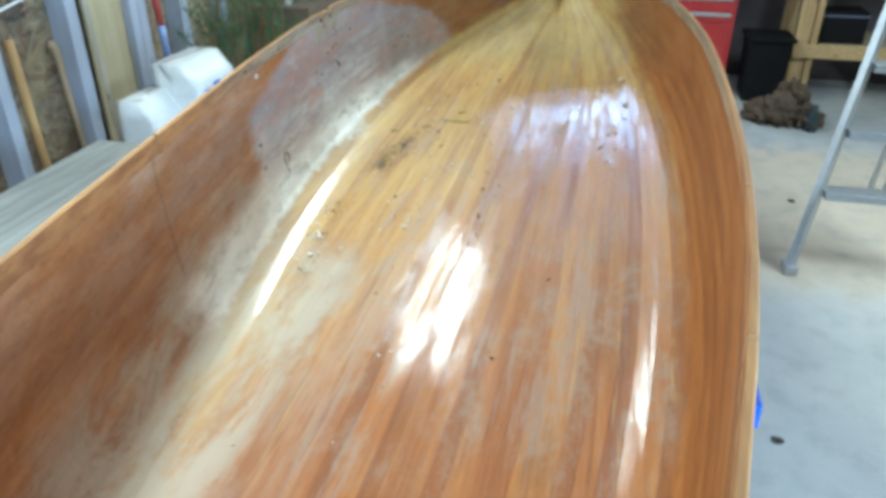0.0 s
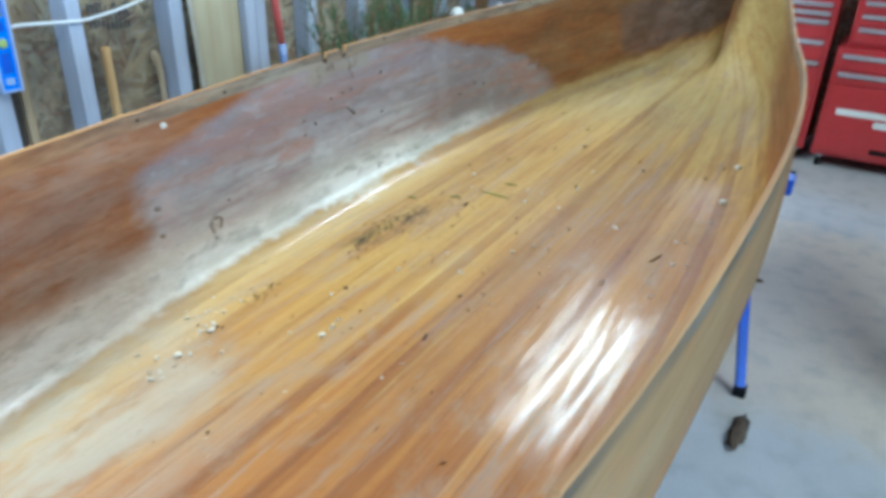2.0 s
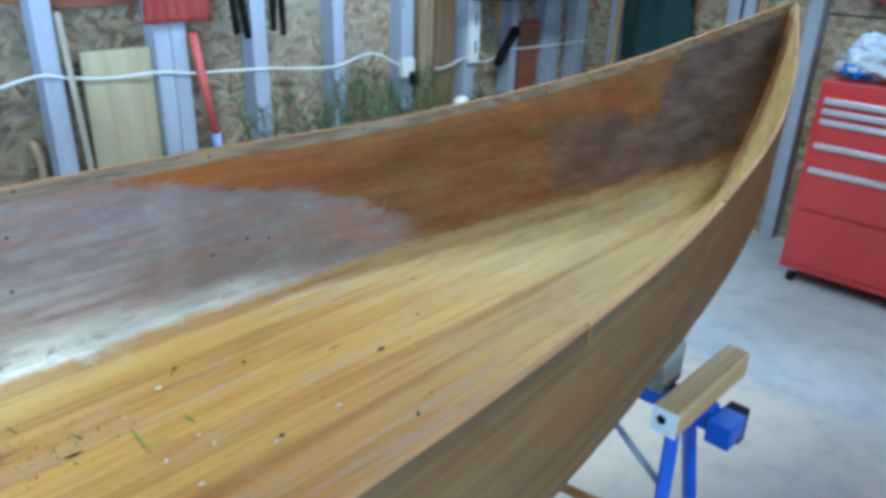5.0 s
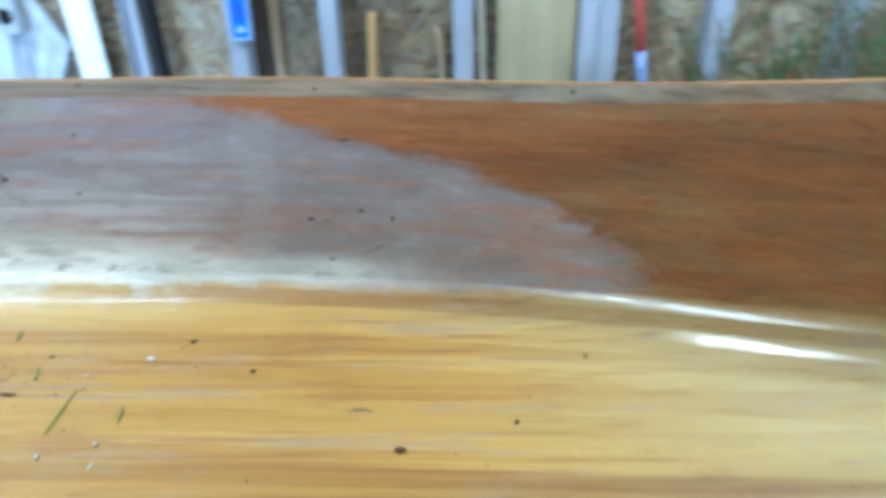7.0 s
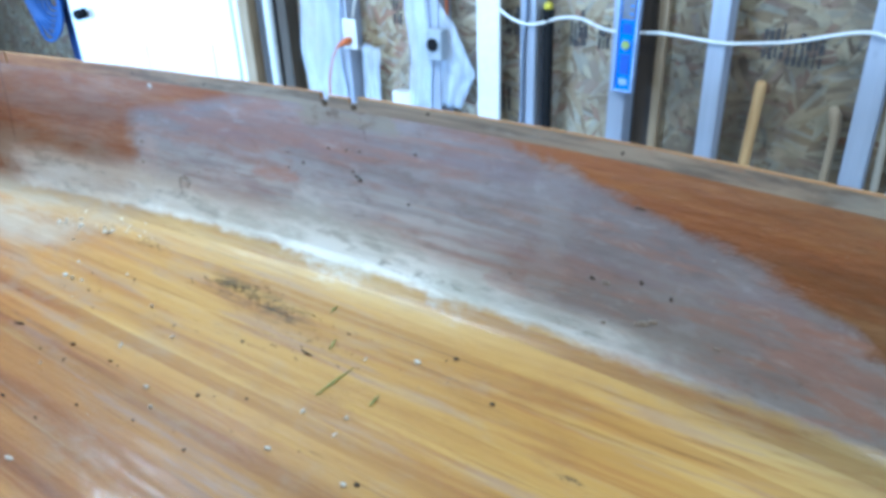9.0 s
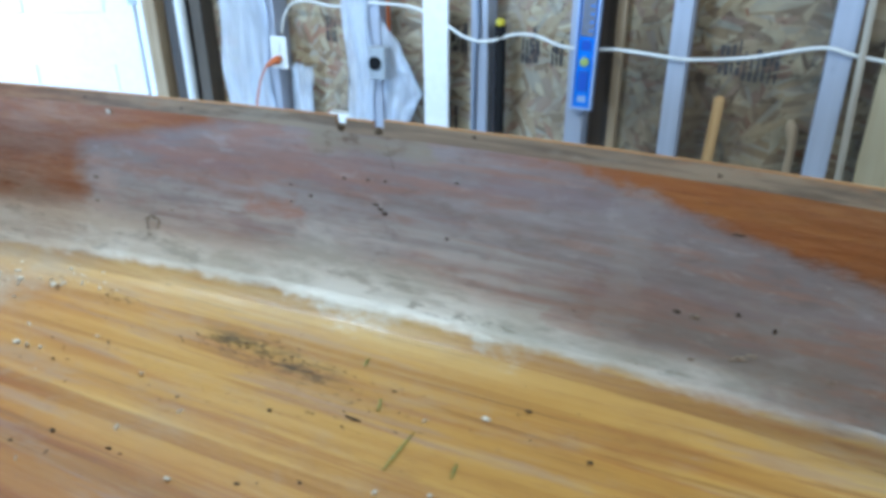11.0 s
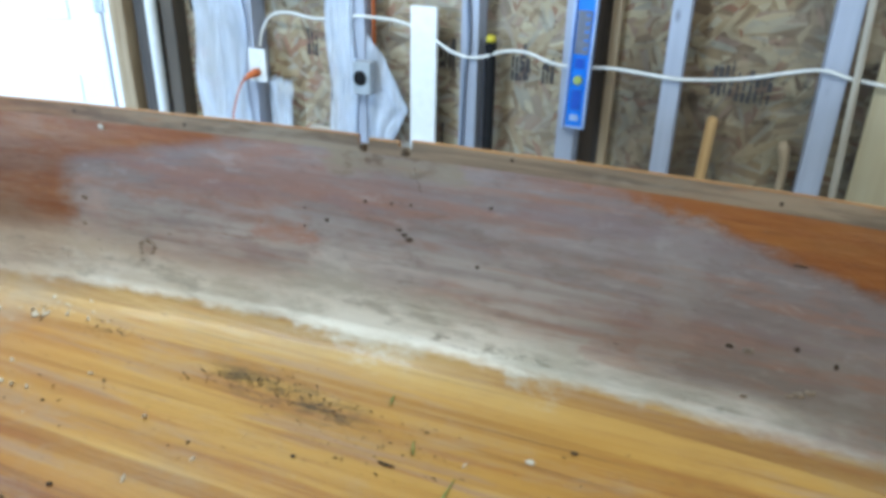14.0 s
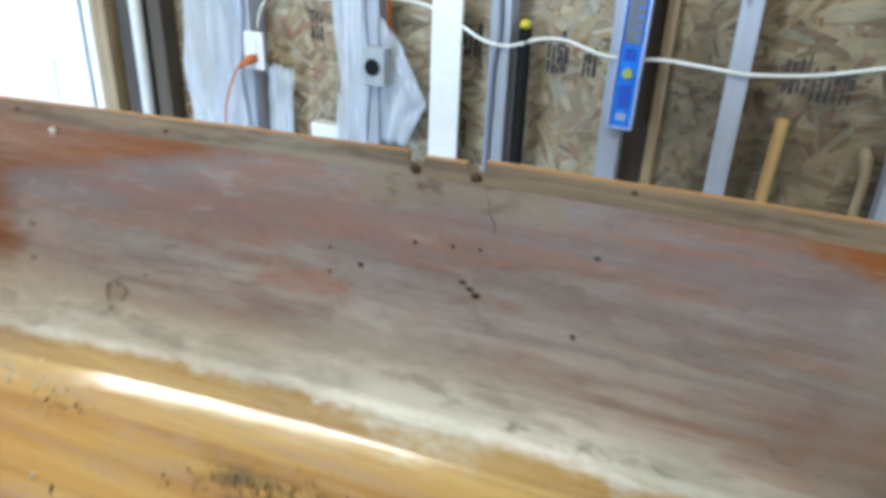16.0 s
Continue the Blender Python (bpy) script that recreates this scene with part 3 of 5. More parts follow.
box(WX - 0.12, WX, -0.92, 0.03, 2.06, TOP, 0, bm)
wall_west = single("wall_west", bm, OSB, "bare strand-board wall with open grey studs", "wall", kind="structure")
bm = box(WX - 0.12, -0.86, NY, NY + 0.12, 0, TOP, 0)
box(0.20, EX + 0.12, NY, NY + 0.12, 0, TOP, 0, bm)
box(-0.86, 0.20, NY, NY + 0.12, 0, 1.75, 0, bm)
box(-0.86, 0.20, NY, NY + 0.12, 2.11, TOP, 0, bm)
wall_north = single("wall_north", bm, OSB, "strand-board end wall behind the red tool chests", "wall", kind="structure")
bm = box(EX, EX + 0.12, -0.3, NY, 0, TOP, 0)
box(EX, EX + 0.12, SY, -2.1, 0, TOP, 0, bm)
box(EX, EX + 0.12, -2.1, -0.3, 2.15, TOP, 0, bm)
wall_east = single("wall_east", bm, OSB, "strand-board side wall with the open garage doorway", "wall", kind="structure")
wall_south = single("wall_south", box(WX - 0.12, EX + 0.12, SY - 0.12, SY, 0, TOP, 0), OSB, "plain strand-board rear wall", "wall", kind="structure")
window_1 = thing("window_1", (-0.33, NY, 1.75), "small high window in the end wall", "window", kind="structure")
for a in ((-0.86, -0.83, 1.75, 2.11), (0.17, 0.20, 1.75, 2.11), (-0.83, 0.17, 1.75, 1.78), (-0.83, 0.17, 2.08, 2.11)):
    part("window_frame", box(a[0], a[1], NY - 0.01, NY + 0.10, a[2], a[3], 0.002), WHITE, window_1)

# studs of the long wall: near edge, far edge, material
for y0, y1, m in ((-1.42, -1.36, STUD), (-1.0, -0.94, STUD), (0.60, 0.66, STUD), (1.065, 1.125, STUD), (1.48, 1.54, STUD), (1.825, 1.885, STUD),
                  (2.137, 2.192, STUD), (2.57, 2.635, STUD), (2.975, 3.035, STUD), (3.037, 3.10, STUD), (3.385, 3.455, STUD), (3.80, 3.86, STUD),
                  (4.21, 4.29, STUD), (4.33, 4.43, STUD_TAN), (4.66, 4.75, STUD), (5.05, 5.11, STUD), (5.36, 5.52, STUD), (5.70, 5.80, STUD)):
    part("stud", box(WX + 0.001, FX, y0, y1, 0.04, TOP, 0.004), m, wall_west)
part("sill_plate", box(WX + 0.001, FX, 0.1, NY, 0.0, 0.038, 0.003), STUD, wall_west)
for x0, x1, m in ((-1.91, -1.86, STUD), (-1.19, -1.12, STUD), (-1.10, -1.04, STUD), (-0.775, -0.705, STUD)):
    part("stud", box(x0, x1, NY - 0.089, NY - 0.001, 0.0, TOP, 0.004), m, wall_north)
part("panel_joint", box(-0.70, 1.2, NY - 0.006, NY - 0.001, 1.214, 1.222, 0), DARK, wall_north)
part("panel_joint", box(0.02, 0.027, NY - 0.006, NY - 0.001, 0.9, 1.6, 0), DARK, wall_north)
part("panel", box(0.80, EX, NY - 0.02, NY - 0.001, 0.0, 0.86, 0.002), BLOCKWALL, wall_north, "dark painted lower panel")

# unreadable stencils on the boards, as plain bars
rng = random.Random(5)
for y, z, wide, n in ((0.86, 0.985, 0.035, 3), (1.40, 0.985, 0.045, 4), (1.665, 0.97, 0.05, 5), (1.76, 0.965, 0.03, 3), (2.31, 0.985, 0.05, 4), (2.40, 0.97, 0.09, 6), (1.36, 0.70, 0.05, 3)):
    for k in range(n):
        yy = y - wide / 2 + wide * k / max(n - 1, 1)
        zc = z - 0.045 + 0.01 * rng.random()
        while zc < z + 0.035:
            h = 0.016 + 0.034 * rng.random()
            part("stencil_bar", box(WX + 0.0005, WX + 0.003, yy - 0.002 - 0.005 * rng.random(), yy + 0.002 + 0.005 * rng.random(), zc, zc + h, 0), INK, wall_west)
            zc += h + 0.002 + 0.007 * rng.random()

# door, standing ajar into the room
door_1 = thing("door_1", (FX, -0.05, 0.0), "white door with a dark knob standing ajar", "door", kind="structure")
turn = Matrix.Translation((FX + 0.005, -0.06, 0)) @ Matrix.Rotation(radians(26), 4, "Z")


def door_bm(*a, bev=0.003):
    b = box(*a, bev)
    bmesh.ops.transform(b, matrix=turn, verts=b.verts)
    return b


part("slab", door_bm(-0.04, 0.0, -0.82, 0, 0.012, 2.02), DOORWHITE, door_1)
for z0, z1 in ((0.25, 0.80), (1.02, 1.80)):
    for y0, y1 in ((-0.70, -0.46), (-0.36, -0.12)):
        part("moulding", door_bm(0.0, 0.006, y0, y1, z0, z1), DOORWHITE, door_1)
bm = tube([(0, -0.75, 0.95), (0.025, -0.75, 0.95), (0.03, -0.75, 0.95), (0.05, -0.75, 0.95), (0.065, -0.75, 0.95)], [0.026, 0.024, 0.011, 0.026, 0.016], 16)
bmesh.ops.transform(bm, matrix=turn, verts=bm.verts)
part("door_knob", bm, BLACK, door_1, "dark round knob")
for z in (0.3, 1.05, 1.75):
    part("hinge", box(FX + 0.002, FX + 0.016, -0.075, -0.035, z, z + 0.09, 0.002), ALU, door_1)
part("jamb", box(WX - 0.1, FX + 0.004, -0.045, -0.005, 0, 2.06, 0.003), DOORWHITE, door_1)
part("jamb", box(WX - 0.1, FX + 0.004, -0.96, -0.925, 0, 2.06, 0.003), DOORWHITE, door_1)
part("casing", box(WX, FX + 0.012, -0.004, 0.065, 0, 2.1, 0.003), STUD_TAN, door_1, "raw tan casing board")
part("threshold", box(WX - 0.1, FX, -0.925, -0.045, 0.0, 0.012, 0.002), ALU, door_1)
# rough brown upright; the shadow beside the casing is mixed into its dark colour
single("dark_upright", box(WX + 0.002, FX - 0.02, 0.09, 0.16, 0, TOP, 0.004), timber("dark_upright", (0.075, 0.06, 0.05), (0.035, 0.03, 0.026)), "rough brown upright beside the door casing, with shade in its colour", "post")
single("conduit", tube([(FX + 0.01, 0.205, 0.0), (FX + 0.01, 0.205, 1.2), (FX + 0.01, 0.205, TOP)], 0.022, 14), PLASTIC_W, "white plastic conduit standing against the wall", "conduit")
single("corner_post", box(WX + 0.002, FX - 0.012, 0.23, 0.29, 0, TOP, 0.003), timber("dark_post", (0.11, 0.085, 0.06), (0.05, 0.04, 0.03)), "rough brown post beside the white conduit", "post")

# ceiling lights; the third fitting is added, unseen, to go with the side fill
for x, y in ((-0.8, 3.75), (-0.8, 0.85), (1.9, 2.6)):
    o = thing("ceiling_light", (x, y, 2.43), "white fluorescent ceiling fitting", "ceiling light", "ceiling lights")
    part("housing", box(x - 0.12, x + 0.12, y - 0.64, y + 0.64, 2.43, 2.498, 0.006), WHITE, o)
    for dx in (-0.122, 0.107):
        part("reflector_lip", box(x + dx, x + dx + 0.015, y - 0.64, y + 0.64, 2.405, 2.428, 0.002), WHITE, o)


# ---- the canoe ----
MID = ((0, 0), (0.3, 0.008), (0.55, 0.020), (0.73, 0.036), (0.84, 0.075), (0.902, 0.15), (0.932, 0.26), (0.952, 0.40), (0.973, 0.62), (0.988, 0.83), (1, 1))
NEAR = ((0, 0), (0.3, 0.002), (0.55, 0.010), (0.74, 0.035), (0.87, 0.085), (0.95, 0.17), (0.995, 0.34), (1.01, 0.6), (1.006, 0.83), (1, 1))
END = ((0, 0), (0.15, 0.08), (0.32, 0.20), (0.5, 0.37), (0.68, 0.57), (0.85, 0.8), (1, 1))


def resample(points, n=200):
    """The polyline, rounded off and spaced evenly along its length."""
    p = np.array(points, float)
    for _ in range(3):
        q = np.empty((len(p) * 2, 2))
        q[0::2], q[1::2] = p, p
        q[1:-1] = np.stack([0.75 * p[:-1] + 0.25 * p[1:], 0.25 * p[:-1] + 0.75 * p[1:]], 1).reshape(-1, 2)
        p = q
    d = np.r_[0, np.cumsum(np.hypot(*(np.diff(p, axis=0).T)) + 1e-9)]
    s = np.linspace(0, d[-1], n)
    return np.stack([np.interp(s, d, p[:, 0]), np.interp(s, d, p[:, 1])], 1)


MID_P, NEAR_P, END_P = resample(MID), resample(NEAR), resample(END)


# lines of the hull, station by station: distance from the stern end, half widths of the far and near side, heights of their rims
LINES = ((-0.55, 0.0, 0.0, 1.235, 1.245), (-0.2, 0.125, 0.22, 1.188, 1.215), (0.4, 0.276, 0.362, 1.154, 1.168), (0.9, 0.376, 0.438, 1.136, 1.131),
         (1.4, 0.452, 0.467, 1.129, 1.124), (1.9, 0.487, 0.464, 1.129, 1.121), (2.4, 0.476, 0.422, 1.132, 1.108), (2.9, 0.400, 0.345, 1.145, 1.098),
         (3.45, 0.258, 0.241, 1.209, 1.157), (3.8, 0.131, 0.131, 1.294, 1.262), (4.08, 0.0, 0.0, 1.385, 1.385))


def faired(y, column):
    """One line of the hull at y: a cubic through the stations."""
    i = min(max(sum(1 for q in LINES if q[0] <= y) - 1, 0), len(LINES) - 2)

    def slope(k):
        a, b = LINES[max(k - 1, 0)], LINES[min(k + 1, len(LINES) - 1)]
        return (b[column] - a[column]) / (b[0] - a[0])
    p, q = LINES[i], LINES[i + 1]
    h = q[0] - p[0]
    t = min(max((y - p[0]) / h, 0), 1)
    return p[column] * (1 - t) ** 2 * (1 + 2 * t) + q[column] * t * t * (3 - 2 * t) + h * t * (1 - t) * (slope(i) * (1 - t) - slope(i + 1) * t)


def half_width(y, far):
    return max(faired(y, 1 if far else 2), 0.0)


def sheer(y, far):
    return faired(y, 3 if far else 4)


AXIS, RIM_H = -0.25, 0.027


def hull(u, v, far):
    """Inside of the hull: u from stern (-1) to bow (1), v from the keel (0) to the sheer (1)."""
    y = 1.8 + u * (2.28 if u > 0 else 2.35)
    e = smooth01(0.72, 1.0, abs(u))
    f = min(max(v, 0), 1) * 199
    i = min(int(f), 198)
    m = MID_P if far else NEAR_P
    r, h = [(1 - e) * (m[i][k] + (m[i + 1][k] - m[i][k]) * (f - i)) + e * (END_P[i][k] + (END_P[i + 1][k] - END_P[i][k]) * (f - i)) for k in (0, 1)]
    keel = 0.766 + 0.08 * abs(u) ** 2.4
    top = sheer(y, far) - RIM_H
    z = keel + h * (top - keel)
    yy = 1.8 + (y - 1.8) * (1 - 0.13 * abs(u) ** 4 * (1 - h) ** 2)
    return Vector((AXIS + (-1 if far else 1) * half_width(y, far) * r, yy, z))


canoe = thing("canoe", (AXIS, 1.8, 0.757), "old cedar-strip canoe hull, stripped and stained, resting on blue sawhorses", "canoe")
STATIONS = [-1 + 2 * i / 72 for i in range(73)]
STRIPS = 28
rng = random.Random(11)
for far in (True, False):
    for k in range(STRIPS):
        v0, v1 = k / STRIPS, (k + 1) / STRIPS
        proud = 0.0004 * (rng.random() - 0.5)
        bm = bmesh.new()
        rows = []
        for u in STATIONS:
            q = []
            for v in (v0, (v0 + v1) / 2, v1):
                a = hull(u, v, far)
                du = hull(min(u + 0.01, 1), v, far) - hull(max(u - 0.01, -1), v, far)
                dv = hull(u, min(v + 0.01, 1), far) - hull(u, max(v - 0.01, 0), far)
                n = du.cross(dv)
                n = n.normalized() if n.length > 1e-9 else Vector((0, 0, 1))
                if n.dot(Vector((AXIS, a.y * 0.5 + 0.9, 1.6)) - a) < 0:
                    n = -n
                if abs(u) > 0.97:
                    n = Vector((1 if far else -1, 0, 0.2)).normalized()
                q.append((a + n * proud, a - n * 0.008))
            rows.append(q)
        inner = [[bm.verts.new(p[0]) for p in q] for q in rows]
        outer = [[bm.verts.new(p[1]) for p in q] for q in rows]
        edge = [[bm.verts.new(q[j][s]) for j in (0, 2) for s in (0, 1)] for q in rows]
        for i in range(len(rows) - 1):
            for grid, slot in ((inner, 0), (outer, 1)):
                for j in (0, 1):
                    f = bm.faces.new((grid[i][j], grid[i + 1][j], grid[i + 1][j + 1], grid[i][j + 1]))
                    f.smooth, f.material_index = True, slot
            for j in (0, 2):
                bm.faces.new((edge[i][j], edge[i][j + 1], edge[i + 1][j + 1], edge[i + 1][j])).material_index = 1
        part("strip", bm, [STRIP_IN, STRIP_OUT], canoe)


def rim_piece(u0, u1, far, n=40, drop=0.0):
    """A length of the bare top edge, standing on the hull."""
    bm = bmesh.new()
    rows = []
    for i in range(n + 1):
        u = u0 + (u1 - u0) * i / n
        a = hull(u, 1, far)
        s = -1 if far else 1
        wob = 0.0012 * noise.noise(Vector((a.y * 9, 3 * s, 0)))
        z0, z1 = a.z - 0.004, a.z + RIM_H - drop + wob
        rows.append([bm.verts.new((a.x + s * dx, a.y, z)) for dx, z in ((0.0004, z0), (0.0004, z1 - 0.002), (0.0014, z1), (0.007, z1), (0.009, z1 - 0.002), (0.009, z0))])
    for a, b in zip(rows, rows[1:]):
        for j in range(6):
            bm.faces.new((a[j], b[j], b[(j + 1) % 6], a[(j + 1) % 6])).material_index = 0 if j in (1, 2, 3) else 2 if j == 4 else 1
    bm.faces.new(rows[0])
    bm.faces.new(rows[-1][::-1])
    bmesh.ops.recalc_face_normals(bm, faces=bm.faces)
    return bm


def u_at(y):
    return (y - 1.8) / (2.28 if y > 1.8 else 2.35)


for far, cuts in ((True, ((-0.545, 0.885), (0.893, 1.822), (1.840, 1.889), (1.910, 3.295), (3.30, 4.07))), (False, ((-0.545, 0.515), (0.522, 0.90), (0.906, 2.42), (2.426, 3.0), (3.008, 4.07)))):
    for a, b in cuts:
        part("rim", rim_piece(u_at(a), u_at(b), far, max(2, int((b - a) * 26)), 0.004 if b - a < 0.06 else 0.0), [RIM, SHEER, STRIP_OUT], canoe)
for a, b in ((1.8222, 1.8398), (1.8892, 1.9098)):
    part("notch_floor", rim_piece(u_at(a), u_at(b), True, 4, 0.0135), [SHEER, SHEER, STRIP_OUT], canoe, "rotten bottom of a notch")
# dark depth of each notch, put in as a small black lump
for yn in (1.831, 1.901):
    q0 = hull(u_at(yn), 1, True)
    part("notch_hole", lump((q0.x + 0.0005, yn, q0.z + 0.008), (0.0022, 0.0060, 0.0050), 0.7, 3, 3, yn * 9), DIRT, canoe, "black lump standing in for the dark hole of a notch")
for yn, dz in ((2.066, 0.018), (1.512, 0.010), (1.30, 0.014), (2.42, 0.012), (2.78, 0.016), (3.22, 0.004)):
    q0 = hull(u_at(yn), 1, True)
    part("nail_hole", tube([(q0.x - 0.001, yn, q0.z + dz), (q0.x + 0.0012, yn, q0.z + dz)], 0.0028, 9), DIRT, canoe, "dark nail hole in the rim")
for u in (-0.985, 0.985):
    a, b = hull(u, 0.0, True), hull(u, 1.0, True)
    pts = [(AXIS, hull(math.copysign(0.998, u), v, True).y, hull(math.copysign(0.998, u), v, True).z + (0.01 if v == 1 else 0)) for v in (0, 0.15, 0.3, 0.5, 0.7, 0.85, 1.0)]
    part("stem", tube(pts, 0.009, 8), RIM, canoe, "bare wooden stem")
pts = [hull(u, 0.0, True) + Vector((0, 0, -0.012)) for u in STATIONS[4:-4]]
part("keel", tube([(AXIS, p.y, p.z) for p in pts], 0.011, 8), STRIP_OUT, canoe)


# ---- supports under the canoe ----
def sawhorse(y, x_end, tilt):
    o = thing("sawhorse", (AXIS, y, 0), "blue folding metal sawhorse carrying the canoe", "sawhorse", "sawhorses under the canoe")
    x0, x1 = x_end - 0.75, x_end
    part("rail", box(x0, x1 + 0.06, y - 0.025, y + 0.025, 0.60, 0.648, 0.004), BLUE, o)
    for x, s in ((x0 + 0.08, -1), (x1 - 0.01, 1)):
        for d in (-1, 1):
            fx, fy = x + s * (0.14 if d < 0 else 0.06), y + (-0.34 if d < 0 else 0.12)
            part("leg", beam((x, y + d * 0.03, 0.61), (fx, fy, 0.012), 0.030, 0.024, 0.004), BLUE, o)
            part("foot_cap", box(fx - 0.02, fx + 0.02, fy - 0.022, fy + 0.022, 0.0, 0.03, 0.004), BLACK, o)
        part("spreader", beam((x + s * 0.07, y - 0.18, 0.31), (x + s * 0.03, y + 0.08, 0.34), 0.018, 0.004, 0.001), ALU, o)
        part("brace", beam((x + s * 0.03, y - 0.10, 0.47), (x - s * 0.28, y - 0.02, 0.61), 0.018, 0.004, 0.001), ALU, o)
    part("end_bracket", box(x1 + 0.062, x1 + 0.115, y - 0.045, y + 0.03, 0.59, 0.642, 0.004), BLUE, o)
    part("end_bracket", box(x1 + 0.064, x1 + 0.108, y + 0.034, y + 0.065, 0.56, 0.64, 0.004), BLACK, o, "black rubber end")
    part("pin", tube([(x1 + 0.02, y - 0.027, 0.625), (x1 + 0.02, y - 0.034, 0.625)], 0.006, 10), CHROME, o)
    return o


for y, xe in ((3.05, 0.07), (1.13, 0.22)):
    sawhorse(y, xe, 0)
    c = y + 0.027
    xb = xe + 0.024
    b = thing("support_block", (xb, c, 0.648), "pine two-by-four block lying on the sawhorse", "wood block", "support blocks")
    part("block", box(xb - 0.026, xb + 0.026, c - 0.19, c + 0.14, 0.648, 0.708, 0.003), PINE, b)
    part("end_face", box(xb - 0.027, xb + 0.027, c - 0.193, c - 0.1905, 0.65, 0.706, 0.0005), WHITE, b, "white-painted end")
    part("bolt_hole", tube([(xb - 0.005, c - 0.1935, 0.682), (xb - 0.005, c - 0.1955, 0.682)], 0.010, 12), BLACK, b)
    single("cross_bar", box(AXIS - 0.42, xe - 0.045, y - 0.045, y + 0.045, 0.649, 0.745, 0.003), GREYWOOD, "grey timber lying across the sawhorse under the hull", "timber")
part("splinter", sheet(8, 3, lambda u, v: (0.06 + 0.12 * u, 2.50 + 0.03 * v + 0.07 * u, 0.735 - 0.02 * u + 0.006 * math.sin(5 * u + v)), 0.004), RIM, canoe, "loose splinter under the hull edge")

# ---- loose dirt lying in the canoe ----
def on_floor(x, y, lift=0.0):
    """The place inside the hull over (x, y)."""
    far = x < AXIS
    r = abs(x - AXIS) / max(half_width(y, far), 0.05)
    u = u_at(y)
    lo, hi = 0.0, 1.0
    for _ in range(24):
        v = (lo + hi) / 2
        q = hull(u, v, far)
        if abs(q.x - AXIS) < abs(x - AXIS):
            lo = v
        else:
            hi = v
    q = hull(u, lo, far)
    return Vector((x, q.y, q.z + 0.0008 + lift))


def crumbs(name, spots, mat, label, category, lo, hi, seed):
    """Loose crumbs: each one a small uneven solid."""
    r = random.Random(seed)
    bm = bmesh.new()
    for x, y, sx, sy, n in spots:
        for _ in range(n):
            p = on_floor(x + r.gauss(0, sx), y + r.gauss(0, sy))
            s = lo + (hi - lo) * r.random() ** 2
            m = Matrix.Translation(p + Vector((0, 0, s * 0.3))) @ Euler((r.random(), r.random(), 6 * r.random())).to_matrix().to_4x4() @ Matrix.Diagonal((s * (0.6 + 1.6 * r.random()), s * 0.7, s * 0.45, 1))
            bmesh.ops.create_icosphere(bm, subdivisions=1, radius=1, matrix=m)
    return single(name, bm, mat, label, category, kind="stuff")


crumbs("dirt", ((-0.535, 1.69, 0.010, 0.035, 70), (-0.55, 1.76, 0.014, 0.04, 150), (-0.535, 1.86, 0.014, 0.05, 100), (-0.50, 1.94, 0.030, 0.07, 80), (-0.49, 2.03, 0.035, 0.07, 40), (-0.50, 1.85, 0.08, 0.25, 60), (-0.565, 1.41, 0.010, 0.03, 60), (-0.40, 1.6, 0.12, 0.5, 45)), DIRT, "dark dry dirt crumbs scattered in the hull", "dirt", 0.0006, 0.0023, 3)
crumbs("flakes", ((-0.584, 1.30, 0.015, 0.03, 22), (-0.54, 1.19, 0.02, 0.04, 22), (-0.42, 1.3, 0.1, 0.4, 18), (-0.3, 1.7, 0.12, 0.5, 14), (0.06, 1.95, 0.03, 0.10, 10)), FLAKE, "pale paint flakes and shavings in the hull", "flakes", 0.0015, 0.0055, 4)
crumbs("specks", ((-0.35, 1.5, 0.16, 0.45, 18), (-0.15, 1.7, 0.14, 0.5, 14), (-0.45, 1.2, 0.08, 0.25, 12), (-0.3, 2.5, 0.12, 0.3, 6)), DIRT, "dark wood specks and seeds lying in the hull", "specks", 0.0015, 0.0042, 7)
for x, y, a, ln in ((-0.428, 2.091, 3.1, 0.085), (-0.424, 2.175, 3.3, 0.03), (-0.50, 2.02, 0.4, 0.03), (-0.58, 1.95, 0.2, 0.025)):
    p = on_floor(x, y, 0.001)
    d = Vector((math.cos(a), math.sin(a), 0.0)) * ln / 2
    single("grass_blade", tube([p - d, p + Vector((0, 0, 0.001)), p + d], [0.001, 0.0022, 0.0005], 5), GRASS, "dry grass blade lying in the hull", "grass", "grass blades")
def on_side(y, z):
    """The place on the inside of the far side at that height."""
    lo, hi = 0.0, 1.0
    for _ in range(24):
        v = (lo + hi) / 2
        if hull(u_at(y), v, True).z < z:
            lo = v
        else:
            hi = v
    return hull(u_at(y), lo, True)


for y, z, ky, kz in ((1.896, 0.988, 0.006, 0.0022), (1.905, 0.981, 0.005, 0.003), (1.913, 0.975, 0.006, 0.0035), (1.836, 1.025, 0.003, 0.0025), (1.881, 1.028, 0.0025, 0.0025), (1.913, 1.03, 0.002, 0.0025), (2.040, 1.045, 0.0035, 0.0025), (2.027, 0.951, 0.0035, 0.003),
                     (2.395, 0.916, 0.006, 0.003), (2.475, 0.933, 0.0035, 0.0035), (2.523, 0.923, 0.003, 0.004), (2.457, 1.043, 0.010, 0.0015), (1.77, 0.985, 0.004, 0.003), (1.73, 0.97, 0.002, 0.002),
                     (1.73, 1.000, 0.0020, 0.002)):
    q = on_side(y, z)
    single("resin_spot", lump((q.x + 0.001, q.y, q.z), (0.0015, ky, kz), 0.6, 3, 2, y), DIRT, "dark hardened resin spot on the hull side", "resin spot", "resin spots")
